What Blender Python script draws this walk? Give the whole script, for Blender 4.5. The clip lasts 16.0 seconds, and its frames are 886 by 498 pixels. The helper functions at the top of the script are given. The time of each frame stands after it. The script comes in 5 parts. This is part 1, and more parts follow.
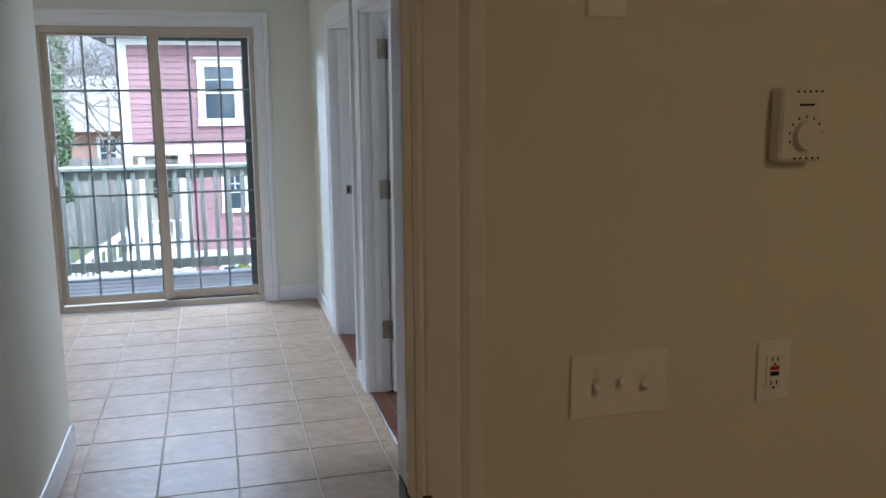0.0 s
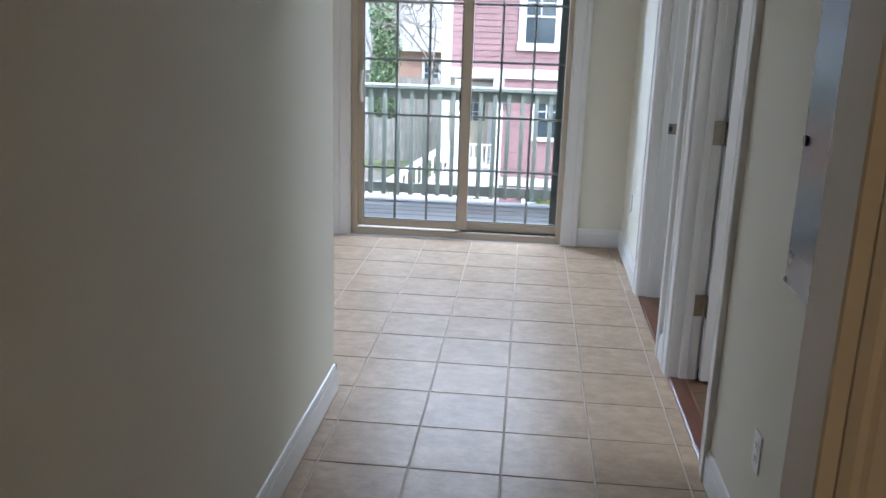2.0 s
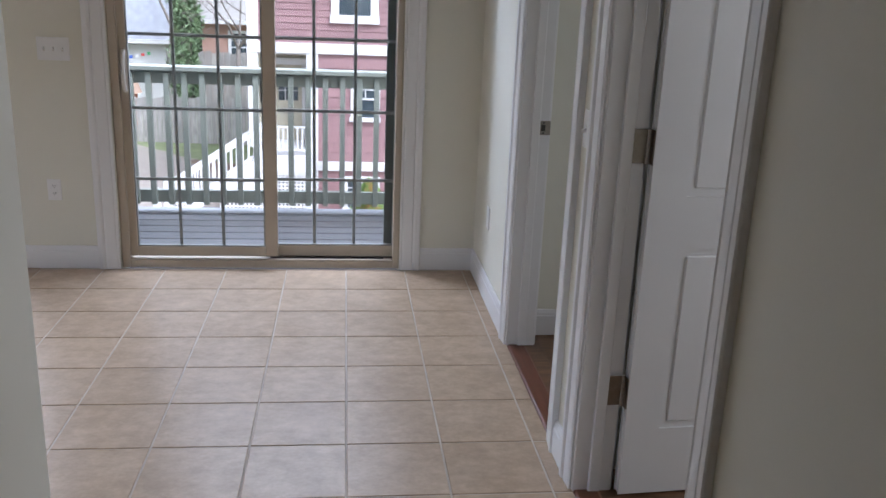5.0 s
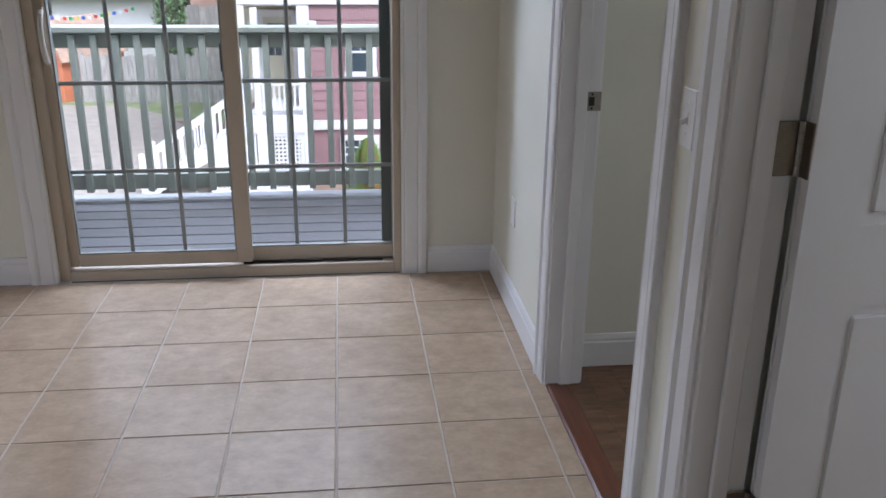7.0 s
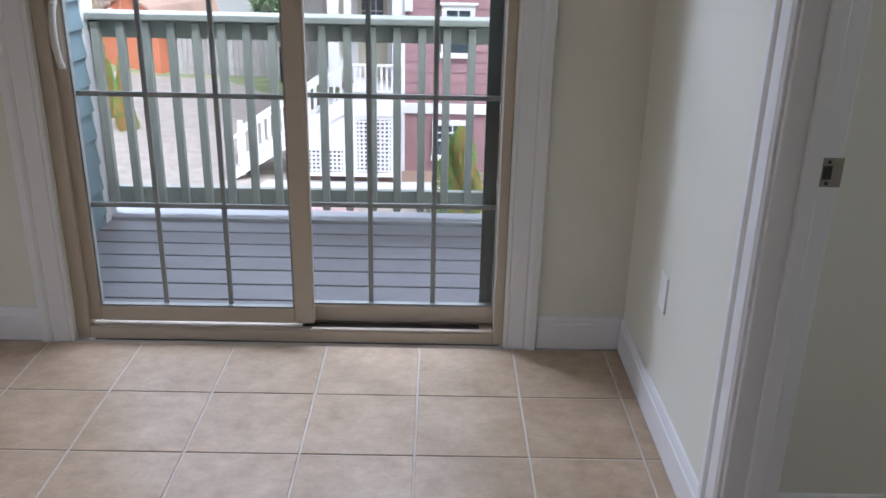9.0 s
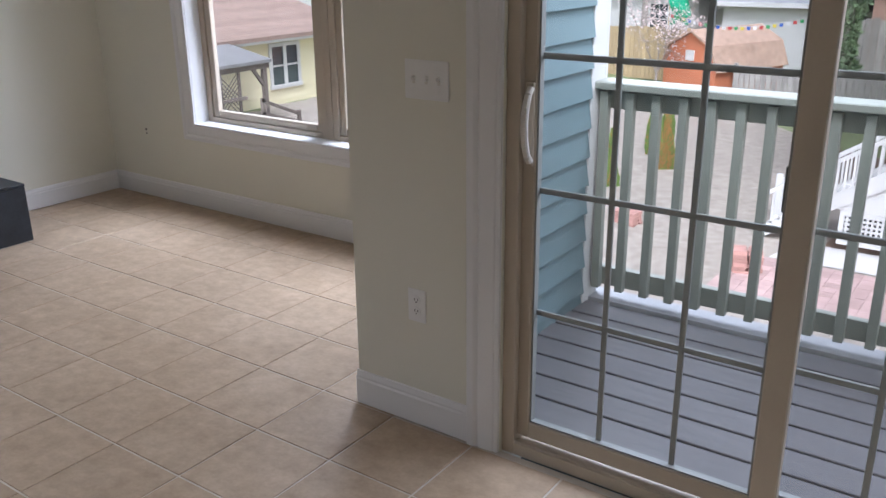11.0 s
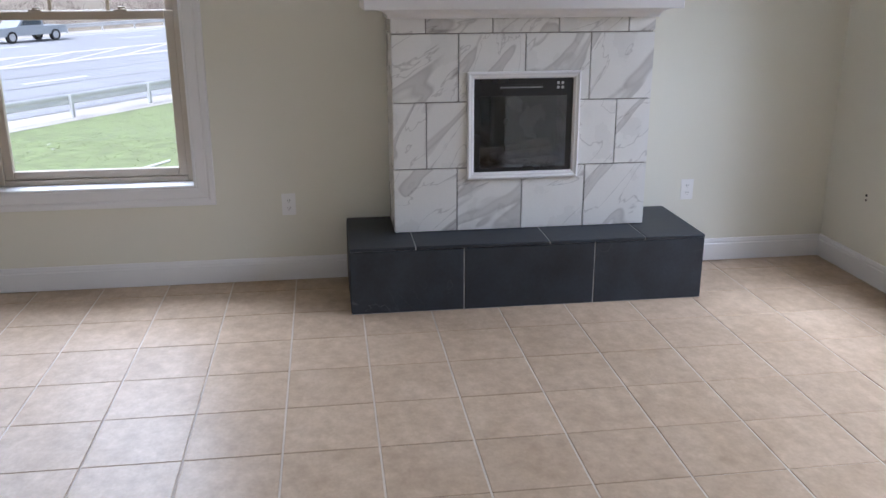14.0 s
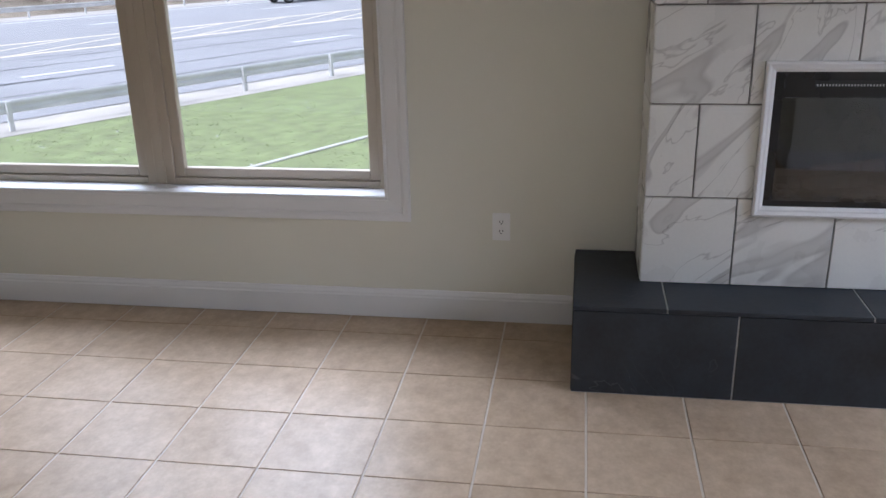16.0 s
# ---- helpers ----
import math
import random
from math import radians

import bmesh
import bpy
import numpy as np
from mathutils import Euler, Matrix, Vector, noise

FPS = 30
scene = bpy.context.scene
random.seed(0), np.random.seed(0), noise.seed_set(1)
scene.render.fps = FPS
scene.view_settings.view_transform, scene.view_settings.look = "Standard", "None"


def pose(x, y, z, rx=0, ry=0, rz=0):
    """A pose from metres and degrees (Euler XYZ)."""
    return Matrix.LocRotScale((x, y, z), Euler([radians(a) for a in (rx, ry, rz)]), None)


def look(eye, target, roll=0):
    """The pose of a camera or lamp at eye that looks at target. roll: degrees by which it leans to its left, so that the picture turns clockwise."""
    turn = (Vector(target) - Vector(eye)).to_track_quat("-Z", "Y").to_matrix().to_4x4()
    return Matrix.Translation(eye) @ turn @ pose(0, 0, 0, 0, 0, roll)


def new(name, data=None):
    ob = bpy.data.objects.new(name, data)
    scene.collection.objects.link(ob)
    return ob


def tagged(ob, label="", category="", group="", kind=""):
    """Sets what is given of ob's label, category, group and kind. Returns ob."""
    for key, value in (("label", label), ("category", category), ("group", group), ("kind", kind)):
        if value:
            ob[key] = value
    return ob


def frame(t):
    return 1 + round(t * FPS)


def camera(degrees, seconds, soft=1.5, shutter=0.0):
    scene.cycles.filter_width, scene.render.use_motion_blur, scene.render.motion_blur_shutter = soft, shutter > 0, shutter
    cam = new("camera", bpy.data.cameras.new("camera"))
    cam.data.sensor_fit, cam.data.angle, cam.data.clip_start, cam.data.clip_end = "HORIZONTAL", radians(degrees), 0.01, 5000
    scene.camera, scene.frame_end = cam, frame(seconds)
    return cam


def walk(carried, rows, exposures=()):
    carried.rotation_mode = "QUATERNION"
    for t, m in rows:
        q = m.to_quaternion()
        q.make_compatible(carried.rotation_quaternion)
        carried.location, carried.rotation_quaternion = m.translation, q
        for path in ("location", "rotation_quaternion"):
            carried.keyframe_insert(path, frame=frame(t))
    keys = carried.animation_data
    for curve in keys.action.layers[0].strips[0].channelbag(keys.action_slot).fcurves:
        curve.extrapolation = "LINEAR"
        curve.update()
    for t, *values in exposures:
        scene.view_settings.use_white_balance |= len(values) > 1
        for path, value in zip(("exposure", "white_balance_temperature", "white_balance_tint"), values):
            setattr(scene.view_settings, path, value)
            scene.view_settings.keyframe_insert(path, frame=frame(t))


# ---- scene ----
cam = camera(54.2, 16.0)
PATH = [
    (0, (-0.032, -6.853, 1.643), (0.469, -4.95, 1.284), -0.4),
    (0.5, (-0.019, -6.776, 1.631), (0.323, -4.849, 1.218), -0.5),
    (1, (-0.071, -6.562, 1.636), (0.129, -4.622, 1.194), 0.8),
    (1.5, (-0.072, -6.37, 1.578), (-0.022, -4.427, 1.105), 1.2),
    (2, (0.03, -6.113, 1.572), (-0.151, -4.19, 1.054), 1.8),
    (2.5, (0.062, -5.89, 1.549), (-0.257, -3.993, 1.002), 3.1),
    (3, (0.005, -5.684, 1.535), (-0.24, -3.777, 0.986), 2.6),
    (3.5, (-0.021, -5.487, 1.525), (-0.159, -3.577, 0.948), 2.2),
    (4, (0.016, -5.223, 1.528), (0.02, -3.311, 0.939), 2.1),
    (4.5, (0.01, -5.024, 1.532), (0.161, -3.108, 0.978), 2.5),
    (4.7, (-0.015, -4.908, 1.53), (0.197, -2.998, 0.979), 2.9),
    (6.8, (0.045, -3.87, 1.474), (0.262, -2.0, 0.8), 0.5),
    (7, (0.053, -3.769, 1.474), (0.271, -1.898, 0.801), 0.6),
    (7.5, (0.084, -3.523, 1.465), (0.324, -1.664, 0.769), 0.8),
    (8, (0.118, -3.263, 1.472), (0.348, -1.405, 0.769), 1.1),
    (8.2, (0.093, -3.171, 1.467), (0.32, -1.313, 0.764), 1.1),
    (10.3, (0.028, -2.255, 1.544), (-0.635, -0.536, 0.768), 0.9),
    (10.5, (0.025, -2.208, 1.565), (-0.742, -0.522, 0.812), 0.8),
    (11, (0.038, -2.077, 1.568), (-1.057, -0.541, 0.902), -0.6),
    (11.5, (0.065, -1.934, 1.557), (-1.336, -0.633, 0.971), -0.3),
    (12, (0.024, -1.875, 1.564), (-1.56, -0.798, 0.99), 0.6),
    (12.5, (-0.131, -1.793, 1.561), (-1.789, -0.823, 1.006), 1.0),
    (13, (-0.277, -1.71, 1.572), (-2.034, -0.952, 0.991), 0.3),
    (13.5, (-0.433, -1.531, 1.565), (-2.292, -1.099, 0.967), -0.0),
    (14, (-0.644, -1.464, 1.557), (-2.535, -1.212, 0.958), -0.2),
    (14.5, (-0.901, -1.44, 1.571), (-2.804, -1.304, 0.971), -0.8),
    (15, (-1.214, -1.365, 1.551), (-3.111, -1.455, 0.923), -1.4),
    (15.5, (-1.497, -1.336, 1.534), (-3.372, -1.58, 0.883), -1.8),
    (16, (-1.816, -1.384, 1.522), (-3.674, -1.687, 0.846), -1.3),
]
walk(cam, [(t, look(eye, target, roll)) for t, eye, target, roll in PATH], exposures=[(0.0, 2.24, 4880, 10), (1.0, 2.3, 5050, 10), (2.0, 2.24, 5150, 10), (3.0, 2.06, 5200, 10), (3.6, 1.9, 5250, 12), (4.5, 1.82, 5400, 16), (7.0, 1.64, 5400, 16), (8.0, 1.66, 5400, 16), (10.5, 1.36, 5550, 16), (11.0, 1.3, 5600, 16), (11.5, 1.36, 5600, 16), (12.0, 1.85, 5400, 16), (12.5, 1.84, 5350, 16), (13.0, 1.75, 5350, 16), (13.5, 1.76, 5300, 16), (14.0, 1.58, 5400, 16), (16.0, 1.36, 5500, 16)])

# ---- world and light ----
world = bpy.data.worlds.new("world")
scene.world = world
world.use_nodes = True
wn = world.node_tree.nodes
sky = wn.new("ShaderNodeTexSky")
sky.sky_type = "NISHITA"
sky.sun_disc = False
sky.sun_elevation, sky.sun_rotation = radians(51), radians(150)
sky.air_density, sky.dust_density, sky.ozone_density = 1.2, 4.0, 1.0
haze = wn.new("ShaderNodeHueSaturation")
haze.inputs["Saturation"].default_value = 0.2
world.node_tree.links.new(sky.outputs[0], haze.inputs["Color"])
world.node_tree.links.new(haze.outputs[0], wn["Background"].inputs[0])
wn["Background"].inputs[1].default_value = 0.112

sun_data = bpy.data.lights.new("sun", "SUN")
sun_data.energy, sun_data.angle, sun_data.color = 1.0, radians(14), (1.0, 0.96, 0.9)
sun = new("sun", sun_data)
sun.matrix_world = look((8, -14, 20), (0, 0, 0))


def area_lamp(name, eye, target, w, h, watts, color=(0.93, 0.96, 1.0)):
    d = bpy.data.lights.new(name, "AREA")
    d.shape, d.size, d.size_y, d.energy, d.color = "RECTANGLE", w, h, watts, color
    ob = new(name, d)
    ob.matrix_world = look(eye, target)
    return ob


area_lamp("slider_sky_light", (0.2, 1.75, 2.74), (-0.5, -4.5, 0.8), 2.8, 1.1, 47)
area_lamp("north_window_sky_light", (-2.95, 2.6, 3.0), (-3.6, -0.4, 0.6), 2.1, 1.8, 120)
area_lamp("west_window_sky_light", (-7.4, -3.7, 3.5), (-3.2, -2.2, 0.5), 3.2, 2.3, 168)
# Added fill lamps brighten both bedrooms; no window or opening is built there.
area_lamp("bedroom_fill", (3.35, -1.6, 1.7), (0.9, -1.5, 0.6), 0.9, 0.9, 2.4, (1.0, 0.97, 0.9))
area_lamp("second_bedroom_fill", (3.35, -2.95, 1.6), (0.8, -2.85, 1.2), 1.2, 1.5, 6.5, (1.0, 0.97, 0.9))
area_lamp("kitchen_lamp_light", (1.3, -7.2, 2.3), (1.3, -7.0, 0), 0.3, 0.3, 1.0, (1.0, 0.595, 0.225))

# ---- materials ----
def mat(name, col, rough=0.5, metal=0.0, var=0.12, scale=4.0, fine=90.0, bump=0.03, rand=0.0, stretch=(1, 1, 1), tint=None, spec=0.5):
    m = bpy.data.materials.new(name)
    m.use_nodes = True
    nt = m.node_tree
    n, l = nt.nodes, nt.links
    b = n["Principled BSDF"]
    b.inputs["Metallic"].default_value = metal
    b.inputs["Specular IOR Level"].default_value = spec
    co = n.new("ShaderNodeTexCoord")
    info = n.new("ShaderNodeObjectInfo")
    off = n.new("ShaderNodeVectorMath")
    off.operation = "MULTIPLY_ADD"
    comb = n.new("ShaderNodeCombineXYZ")
    for i, k in enumerate((37.0, 91.0, 53.0)):
        mul = n.new("ShaderNodeMath")
        mul.operation = "MULTIPLY"
        mul.inputs[1].default_value = k
        l.new(info.outputs["Random"], mul.inputs[0])
        l.new(mul.outputs[0], comb.inputs[i])
    l.new(co.outputs["Object"], off.inputs[0])
    off.inputs[1].default_value = stretch
    l.new(comb.outputs[0], off.inputs[2])
    n1 = n.new("ShaderNodeTexNoise")
    n1.inputs["Scale"].default_value, n1.inputs["Detail"].default_value = scale, 5
    n2 = n.new("ShaderNodeTexNoise")
    n2.inputs["Scale"].default_value, n2.inputs["Detail"].default_value = fine, 3
    l.new(off.outputs[0], n1.inputs["Vector"])
    l.new(off.outputs[0], n2.inputs["Vector"])
    mixn = n.new("ShaderNodeMath")
    mixn.operation = "MULTIPLY_ADD"
    mixn.inputs[1].default_value = 0.35
    l.new(n2.outputs[0], mixn.inputs[0])
    l.new(n1.outputs[0], mixn.inputs[2])
    ramp = n.new("ShaderNodeValToRGB")
    ramp.color_ramp.elements[0].position, ramp.color_ramp.elements[1].position = 0.4, 0.95
    t = tint or col
    ramp.color_ramp.elements[0].color = (*[c * (1 - var) for c in t], 1)
    ramp.color_ramp.elements[1].color = (*[min(1, c * (1 + var)) for c in col], 1)
    l.new(mixn.outputs[0], ramp.inputs[0])
    out = ramp.outputs[0]
    if rand:
        hsv = n.new("ShaderNodeHueSaturation")
        r = n.new("ShaderNodeMapRange")
        r.inputs["To Min"].default_value, r.inputs["To Max"].default_value = 1 - rand, 1 + rand
        l.new(info.outputs["Random"], r.inputs["Value"])
        l.new(r.outputs[0], hsv.inputs["Value"])
        l.new(out, hsv.inputs["Color"])
        out = hsv.outputs[0]
    l.new(out, b.inputs["Base Color"])
    rr = n.new("ShaderNodeMapRange")
    rr.inputs["To Min"].default_value, rr.inputs["To Max"].default_value = max(0.02, rough * 0.82), min(1, rough * 1.18)
    l.new(n1.outputs[0], rr.inputs["Value"])
    l.new(rr.outputs[0], b.inputs["Roughness"])
    if bump:
        bp = n.new("ShaderNodeBump")
        bp.inputs["Strength"].default_value, bp.inputs["Distance"].default_value = min(1, bump * 4), 0.004
        l.new(mixn.outputs[0], bp.inputs["Height"])
        l.new(bp.outputs[0], b.inputs["Normal"])
    return m


def glass_mat(name, tint=(1, 1, 1), gloss=0.035):
    m = bpy.data.materials.new(name)
    m.use_nodes = True
    n, l = m.node_tree.nodes, m.node_tree.links
    n.remove(n["Principled BSDF"])
    tr = n.new("ShaderNodeBsdfTransparent")
    tr.inputs[0].default_value = (*tint, 1)
    gl = n.new("ShaderNodeBsdfGlossy")
    gl.inputs["Roughness"].default_value = 0.02
    lw = n.new("ShaderNodeLayerWeight")
    lw.inputs["Blend"].default_value = 0.5
    pw = n.new("ShaderNodeMath")
    pw.operation = "POWER"
    pw.inputs[1].default_value = 5.0
    l.new(lw.outputs["Facing"], pw.inputs[0])
    fr = n.new("ShaderNodeMath")
    fr.operation = "MULTIPLY_ADD"
    fr.inputs[1].default_value, fr.inputs[2].default_value = 0.7, gloss
    l.new(pw.outputs[0], fr.inputs[0])
    mx = n.new("ShaderNodeMixShader")
    l.new(fr.outputs[0], mx.inputs[0])
    l.new(tr.outputs[0], mx.inputs[1])
    l.new(gl.outputs[0], mx.inputs[2])
    l.new(mx.outputs[0], n["Material Output"].inputs[0])
    return m


def marble_mat(name):
    m = mat(name, (0.77, 0.765, 0.735), 0.28, var=0.05, bump=0.01)
    n, l = m.node_tree.nodes, m.node_tree.links
    b = n["Principled BSDF"]
    vec = [x for x in n if x.type == "VECT_MATH"][0].outputs[0]
    old = b.inputs["Base Color"].links[0].from_socket
    big = n.new("ShaderNodeTexNoise")
    big.inputs["Scale"].default_value, big.inputs["Detail"].default_value, big.inputs["Distortion"].default_value = 1.5, 2.5, 0.6
    turn = n.new("ShaderNodeMapping")
    turn.vector_type = "TEXTURE"
    turn.inputs["Rotation"].default_value = (-0.8, 0.0, 0)
    turn.inputs["Scale"].default_value = (1.0, 0.42, 1.25)
    info = [x for x in n if x.type == "OBJECT_INFO"][0]
    ang = n.new("ShaderNodeMapRange")
    ang.inputs["To Min"].default_value, ang.inputs["To Max"].default_value = -0.32, 0.36
    l.new(info.outputs["Random"], ang.inputs["Value"])
    spin = n.new("ShaderNodeVectorRotate")
    spin.rotation_type = "X_AXIS"
    l.new(ang.outputs[0], spin.inputs["Angle"])
    l.new(vec, spin.inputs["Vector"])
    l.new(spin.outputs[0], turn.inputs["Vector"])
    l.new(turn.outputs[0], big.inputs["Vector"])
    r1 = n.new("ShaderNodeValToRGB")
    for p, v in ((0.552, 0.0), (0.568, 0.62), (0.585, 0.42), (0.61, 0.38), (0.625, 0.5), (0.65, 0.0)):
        e = r1.color_ramp.elements.new(p)
        e.color = (v, v, v, 1)
    r1.color_ramp.elements[0].color = (0, 0, 0, 1)
    r1.color_ramp.elements[-1].color = (0, 0, 0, 1)
    l.new(big.outputs[0], r1.inputs[0])
    fine = n.new("ShaderNodeTexNoise")
    fine.inputs["Scale"].default_value, fine.inputs["Detail"].default_value, fine.inputs["Distortion"].default_value = 1.5, 4, 1.6
    l.new(turn.outputs[0], fine.inputs["Vector"])
    r2 = n.new("ShaderNodeValToRGB")
    for p, v in ((0.491, 0), (0.5, 0.55), (0.509, 0)):
        e = r2.color_ramp.elements.new(p)
        e.color = (v, v, v, 1)
    r2.color_ramp.elements[0].color = (0, 0, 0, 1)
    r2.color_ramp.elements[-1].color = (0, 0, 0, 1)
    l.new(fine.outputs[0], r2.inputs[0])
    add = n.new("ShaderNodeMath")
    add.operation, add.use_clamp = "ADD", True
    l.new(r1.outputs[0], add.inputs[0])
    l.new(r2.outputs[0], add.inputs[1])
    mx = n.new("ShaderNodeMix")
    mx.data_type = "RGBA"
    l.new(add.outputs[0], mx.inputs[0])
    l.new(old, mx.inputs[6])
    mx.inputs[7].default_value = (0.36, 0.345, 0.33, 1)
    l.new(mx.outputs[2], b.inputs["Base Color"])
    return m


def slate_mat(name):
    """Black slate with a few pale scratches and scuffs."""
    m = mat(name, (0.021, 0.027, 0.036), 0.48, var=0.45, scale=6, fine=60, bump=0.09, rand=0.12)
    n, l = m.node_tree.nodes, m.node_tree.links
    b = n["Principled BSDF"]
    vec = [x for x in n if x.type == "VECT_MATH"][0].outputs[0]
    old = b.inputs["Base Color"].links[0].from_socket
    crack = n.new("ShaderNodeTexNoise")
    crack.inputs["Scale"].default_value, crack.inputs["Detail"].default_value, crack.inputs["Distortion"].default_value = 4.5, 4, 0.8
    patch = n.new("ShaderNodeTexNoise")
    patch.inputs["Scale"].default_value = 2.6
    l.new(vec, crack.inputs["Vector"])
    l.new(vec, patch.inputs["Vector"])
    r1 = n.new("ShaderNodeValToRGB")
    for p, v in ((0.493, 0), (0.5, 1), (0.507, 0)):
        r1.color_ramp.elements.new(p).color = (v, v, v, 1)
    r1.color_ramp.elements[0].color = r1.color_ramp.elements[-1].color = (0, 0, 0, 1)
    l.new(crack.outputs[0], r1.inputs[0])
    r2 = n.new("ShaderNodeMapRange")
    r2.inputs["From Min"].default_value, r2.inputs["From Max"].default_value, r2.inputs["To Max"].default_value = 0.54, 0.66, 0.55
    l.new(patch.outputs[0], r2.inputs["Value"])
    mu = n.new("ShaderNodeMath")
    mu.operation = "MULTIPLY"
    l.new(r1.outputs[0], mu.inputs[0])
    l.new(r2.outputs[0], mu.inputs[1])
    mx = n.new("ShaderNodeMix")
    mx.data_type = "RGBA"
    l.new(mu.outputs[0], mx.inputs[0])
    l.new(old, mx.inputs[6])
    mx.inputs[7].default_value = (0.13, 0.13, 0.13, 1)
    l.new(mx.outputs[2], b.inputs["Base Color"])
    return m


def tile_mat(name):
    """Satin ceramic: clouds and fine streaks of close beige tones."""
    m = bpy.data.materials.new(name)
    m.use_nodes = True
    n, l = m.node_tree.nodes, m.node_tree.links
    b = n["Principled BSDF"]
    b.inputs["Roughness"].default_value = 0.36
    b.inputs["Specular IOR Level"].default_value = 0.22
    co, info = n.new("ShaderNodeTexCoord"), n.new("ShaderNodeObjectInfo")
    off = n.new("ShaderNodeVectorMath")
    off.operation = "ADD"
    mul = n.new("ShaderNodeMath")
    mul.operation, mul.inputs[1].default_value = "MULTIPLY", 83.0
    l.new(info.outputs["Random"], mul.inputs[0])
    l.new(co.outputs["Object"], off.inputs[0])
    l.new(mul.outputs[0], off.inputs[1])
    col = None
    for sc, det, st, lo, hi, dark, light in ((7.0, 4.0, (1, 1, 1), 0.25, 0.75, (0.465, 0.352, 0.240), (0.60, 0.475, 0.347)),
                                             (16.0, 5.0, (1, 1.2, 1), 0.3, 0.72, (0.86, 0.84, 0.82), (1.10, 1.10, 1.105)),
                                             (60.0, 3.0, (1, 1.2, 1), 0.3, 0.7, (0.95, 0.94, 0.93), (1.04, 1.04, 1.04))):
        mp = n.new("ShaderNodeMapping")
        mp.inputs["Scale"].default_value = st
        l.new(off.outputs[0], mp.inputs["Vector"])
        no = n.new("ShaderNodeTexNoise")
        no.inputs["Scale"].default_value, no.inputs["Detail"].default_value, no.inputs["Roughness"].default_value = sc, det, 0.6
        l.new(mp.outputs[0], no.inputs["Vector"])
        r = n.new("ShaderNodeMapRange")
        r.inputs["From Min"].default_value, r.inputs["From Max"].default_value = lo, hi
        l.new(no.outputs[0], r.inputs["Value"])
        mx = n.new("ShaderNodeMix")
        mx.data_type = "RGBA"
        mx.inputs[6].default_value, mx.inputs[7].default_value = (*dark, 1), (*light, 1)
        l.new(r.outputs[0], mx.inputs[0])
        if col is None:
            col = mx.outputs[2]
        else:
            pr = n.new("ShaderNodeVectorMath")
            pr.operation = "MULTIPLY"
            l.new(col, pr.inputs[0])
            l.new(mx.outputs[2], pr.inputs[1])
            col = pr.outputs[0]
    hsv = n.new("ShaderNodeHueSaturation")
    r = n.new("ShaderNodeMapRange")
    r.inputs["To Min"].default_value, r.inputs["To Max"].default_value = 0.97, 1.03
    l.new(info.outputs["Random"], r.inputs["Value"])
    l.new(r.outputs[0], hsv.inputs["Value"])
    l.new(col, hsv.inputs["Color"])
    l.new(hsv.outputs[0], b.inputs["Base Color"])
    return m


def plain_emit(name, col, strength):
    m = bpy.data.materials.new(name)
    m.use_nodes = True
    b = m.node_tree.nodes["Principled BSDF"]
    b.inputs["Emission Color"].default_value = (*col, 1)
    b.inputs["Emission Strength"].default_value = strength
    return m


WALL = mat("cream_wall_paint", (0.79, 0.777, 0.682), 0.62, var=0.025, scale=1.5, fine=260, bump=0.02)
CEIL = mat("ceiling_paint", (0.8, 0.79, 0.76), 0.8, var=0.02, bump=0.02)
TRIM = mat("white_trim_paint", (0.83, 0.83, 0.835), 0.34, var=0.02, scale=3, fine=120, bump=0.008)
TILE = tile_mat("beige_floor_tile")
GROUT = mat("grout", (0.68, 0.62, 0.545), 0.95, var=0.12, scale=3, fine=200, bump=0.05, spec=0.2)
WOOD = mat("brown_wood_floor", (0.22, 0.122, 0.066), 0.3, var=0.45, scale=3, fine=40, bump=0.01, rand=0.25, stretch=(3, 14, 3))
WOODTRIM = mat("reddish_wood_threshold", (0.16, 0.06, 0.033), 0.3, var=0.25, scale=5, bump=0.01, stretch=(10, 1, 3))
VINYL = mat("tan_vinyl_frame", (0.54, 0.47, 0.375), 0.4, var=0.04, bump=0.006)
MUNTIN = mat("grey_grille_bar", (0.30, 0.31, 0.29), 0.45, var=0.05, bump=0.004)
DARKTRACK = mat("dark_slot_strip", (0.05, 0.04, 0.035), 0.45, var=0.1)
SCREEN = mat("dark_green_screen_frame", (0.09, 0.11, 0.10), 0.5, var=0.06)
GLASS = glass_mat("window_glass", (0.97, 0.98, 0.98))
NET = bpy.data.materials.new("insect_mesh")
NET.use_nodes = True
nn, nl = NET.node_tree.nodes, NET.node_tree.links
thread = nn["Principled BSDF"]
thread.inputs["Base Color"].default_value, thread.inputs["Roughness"].default_value = (0.06, 0.065, 0.065, 1), 0.6
hole, weave = nn.new("ShaderNodeBsdfTransparent"), nn.new("ShaderNodeMixShader")
weave.inputs[0].default_value = 0.15
nl.new(hole.outputs[0], weave.inputs[1])
nl.new(thread.outputs[0], weave.inputs[2])
nl.new(weave.outputs[0], nn["Material Output"].inputs[0])
PLATE = mat("white_plastic_plate", (0.88, 0.88, 0.87), 0.3, var=0.01, bump=0)
SLOT = mat("dark_slot", (0.02, 0.02, 0.02), 0.6, var=0.05, bump=0)
NICKEL = mat("worn_nickel", (0.30, 0.27, 0.23), 0.36, metal=1.0, var=0.15, scale=30, fine=200, bump=0.01)
STEEL = mat("glossy_grey_steel", (0.075, 0.084, 0.104), 0.17, var=0.08, scale=3, bump=0.004, spec=0.42)
SLATE = slate_mat("black_slate")
SLATEJOINT = mat("slate_joint", (0.52, 0.51, 0.50), 0.9)
MARBLE = marble_mat("marble_look_tile")
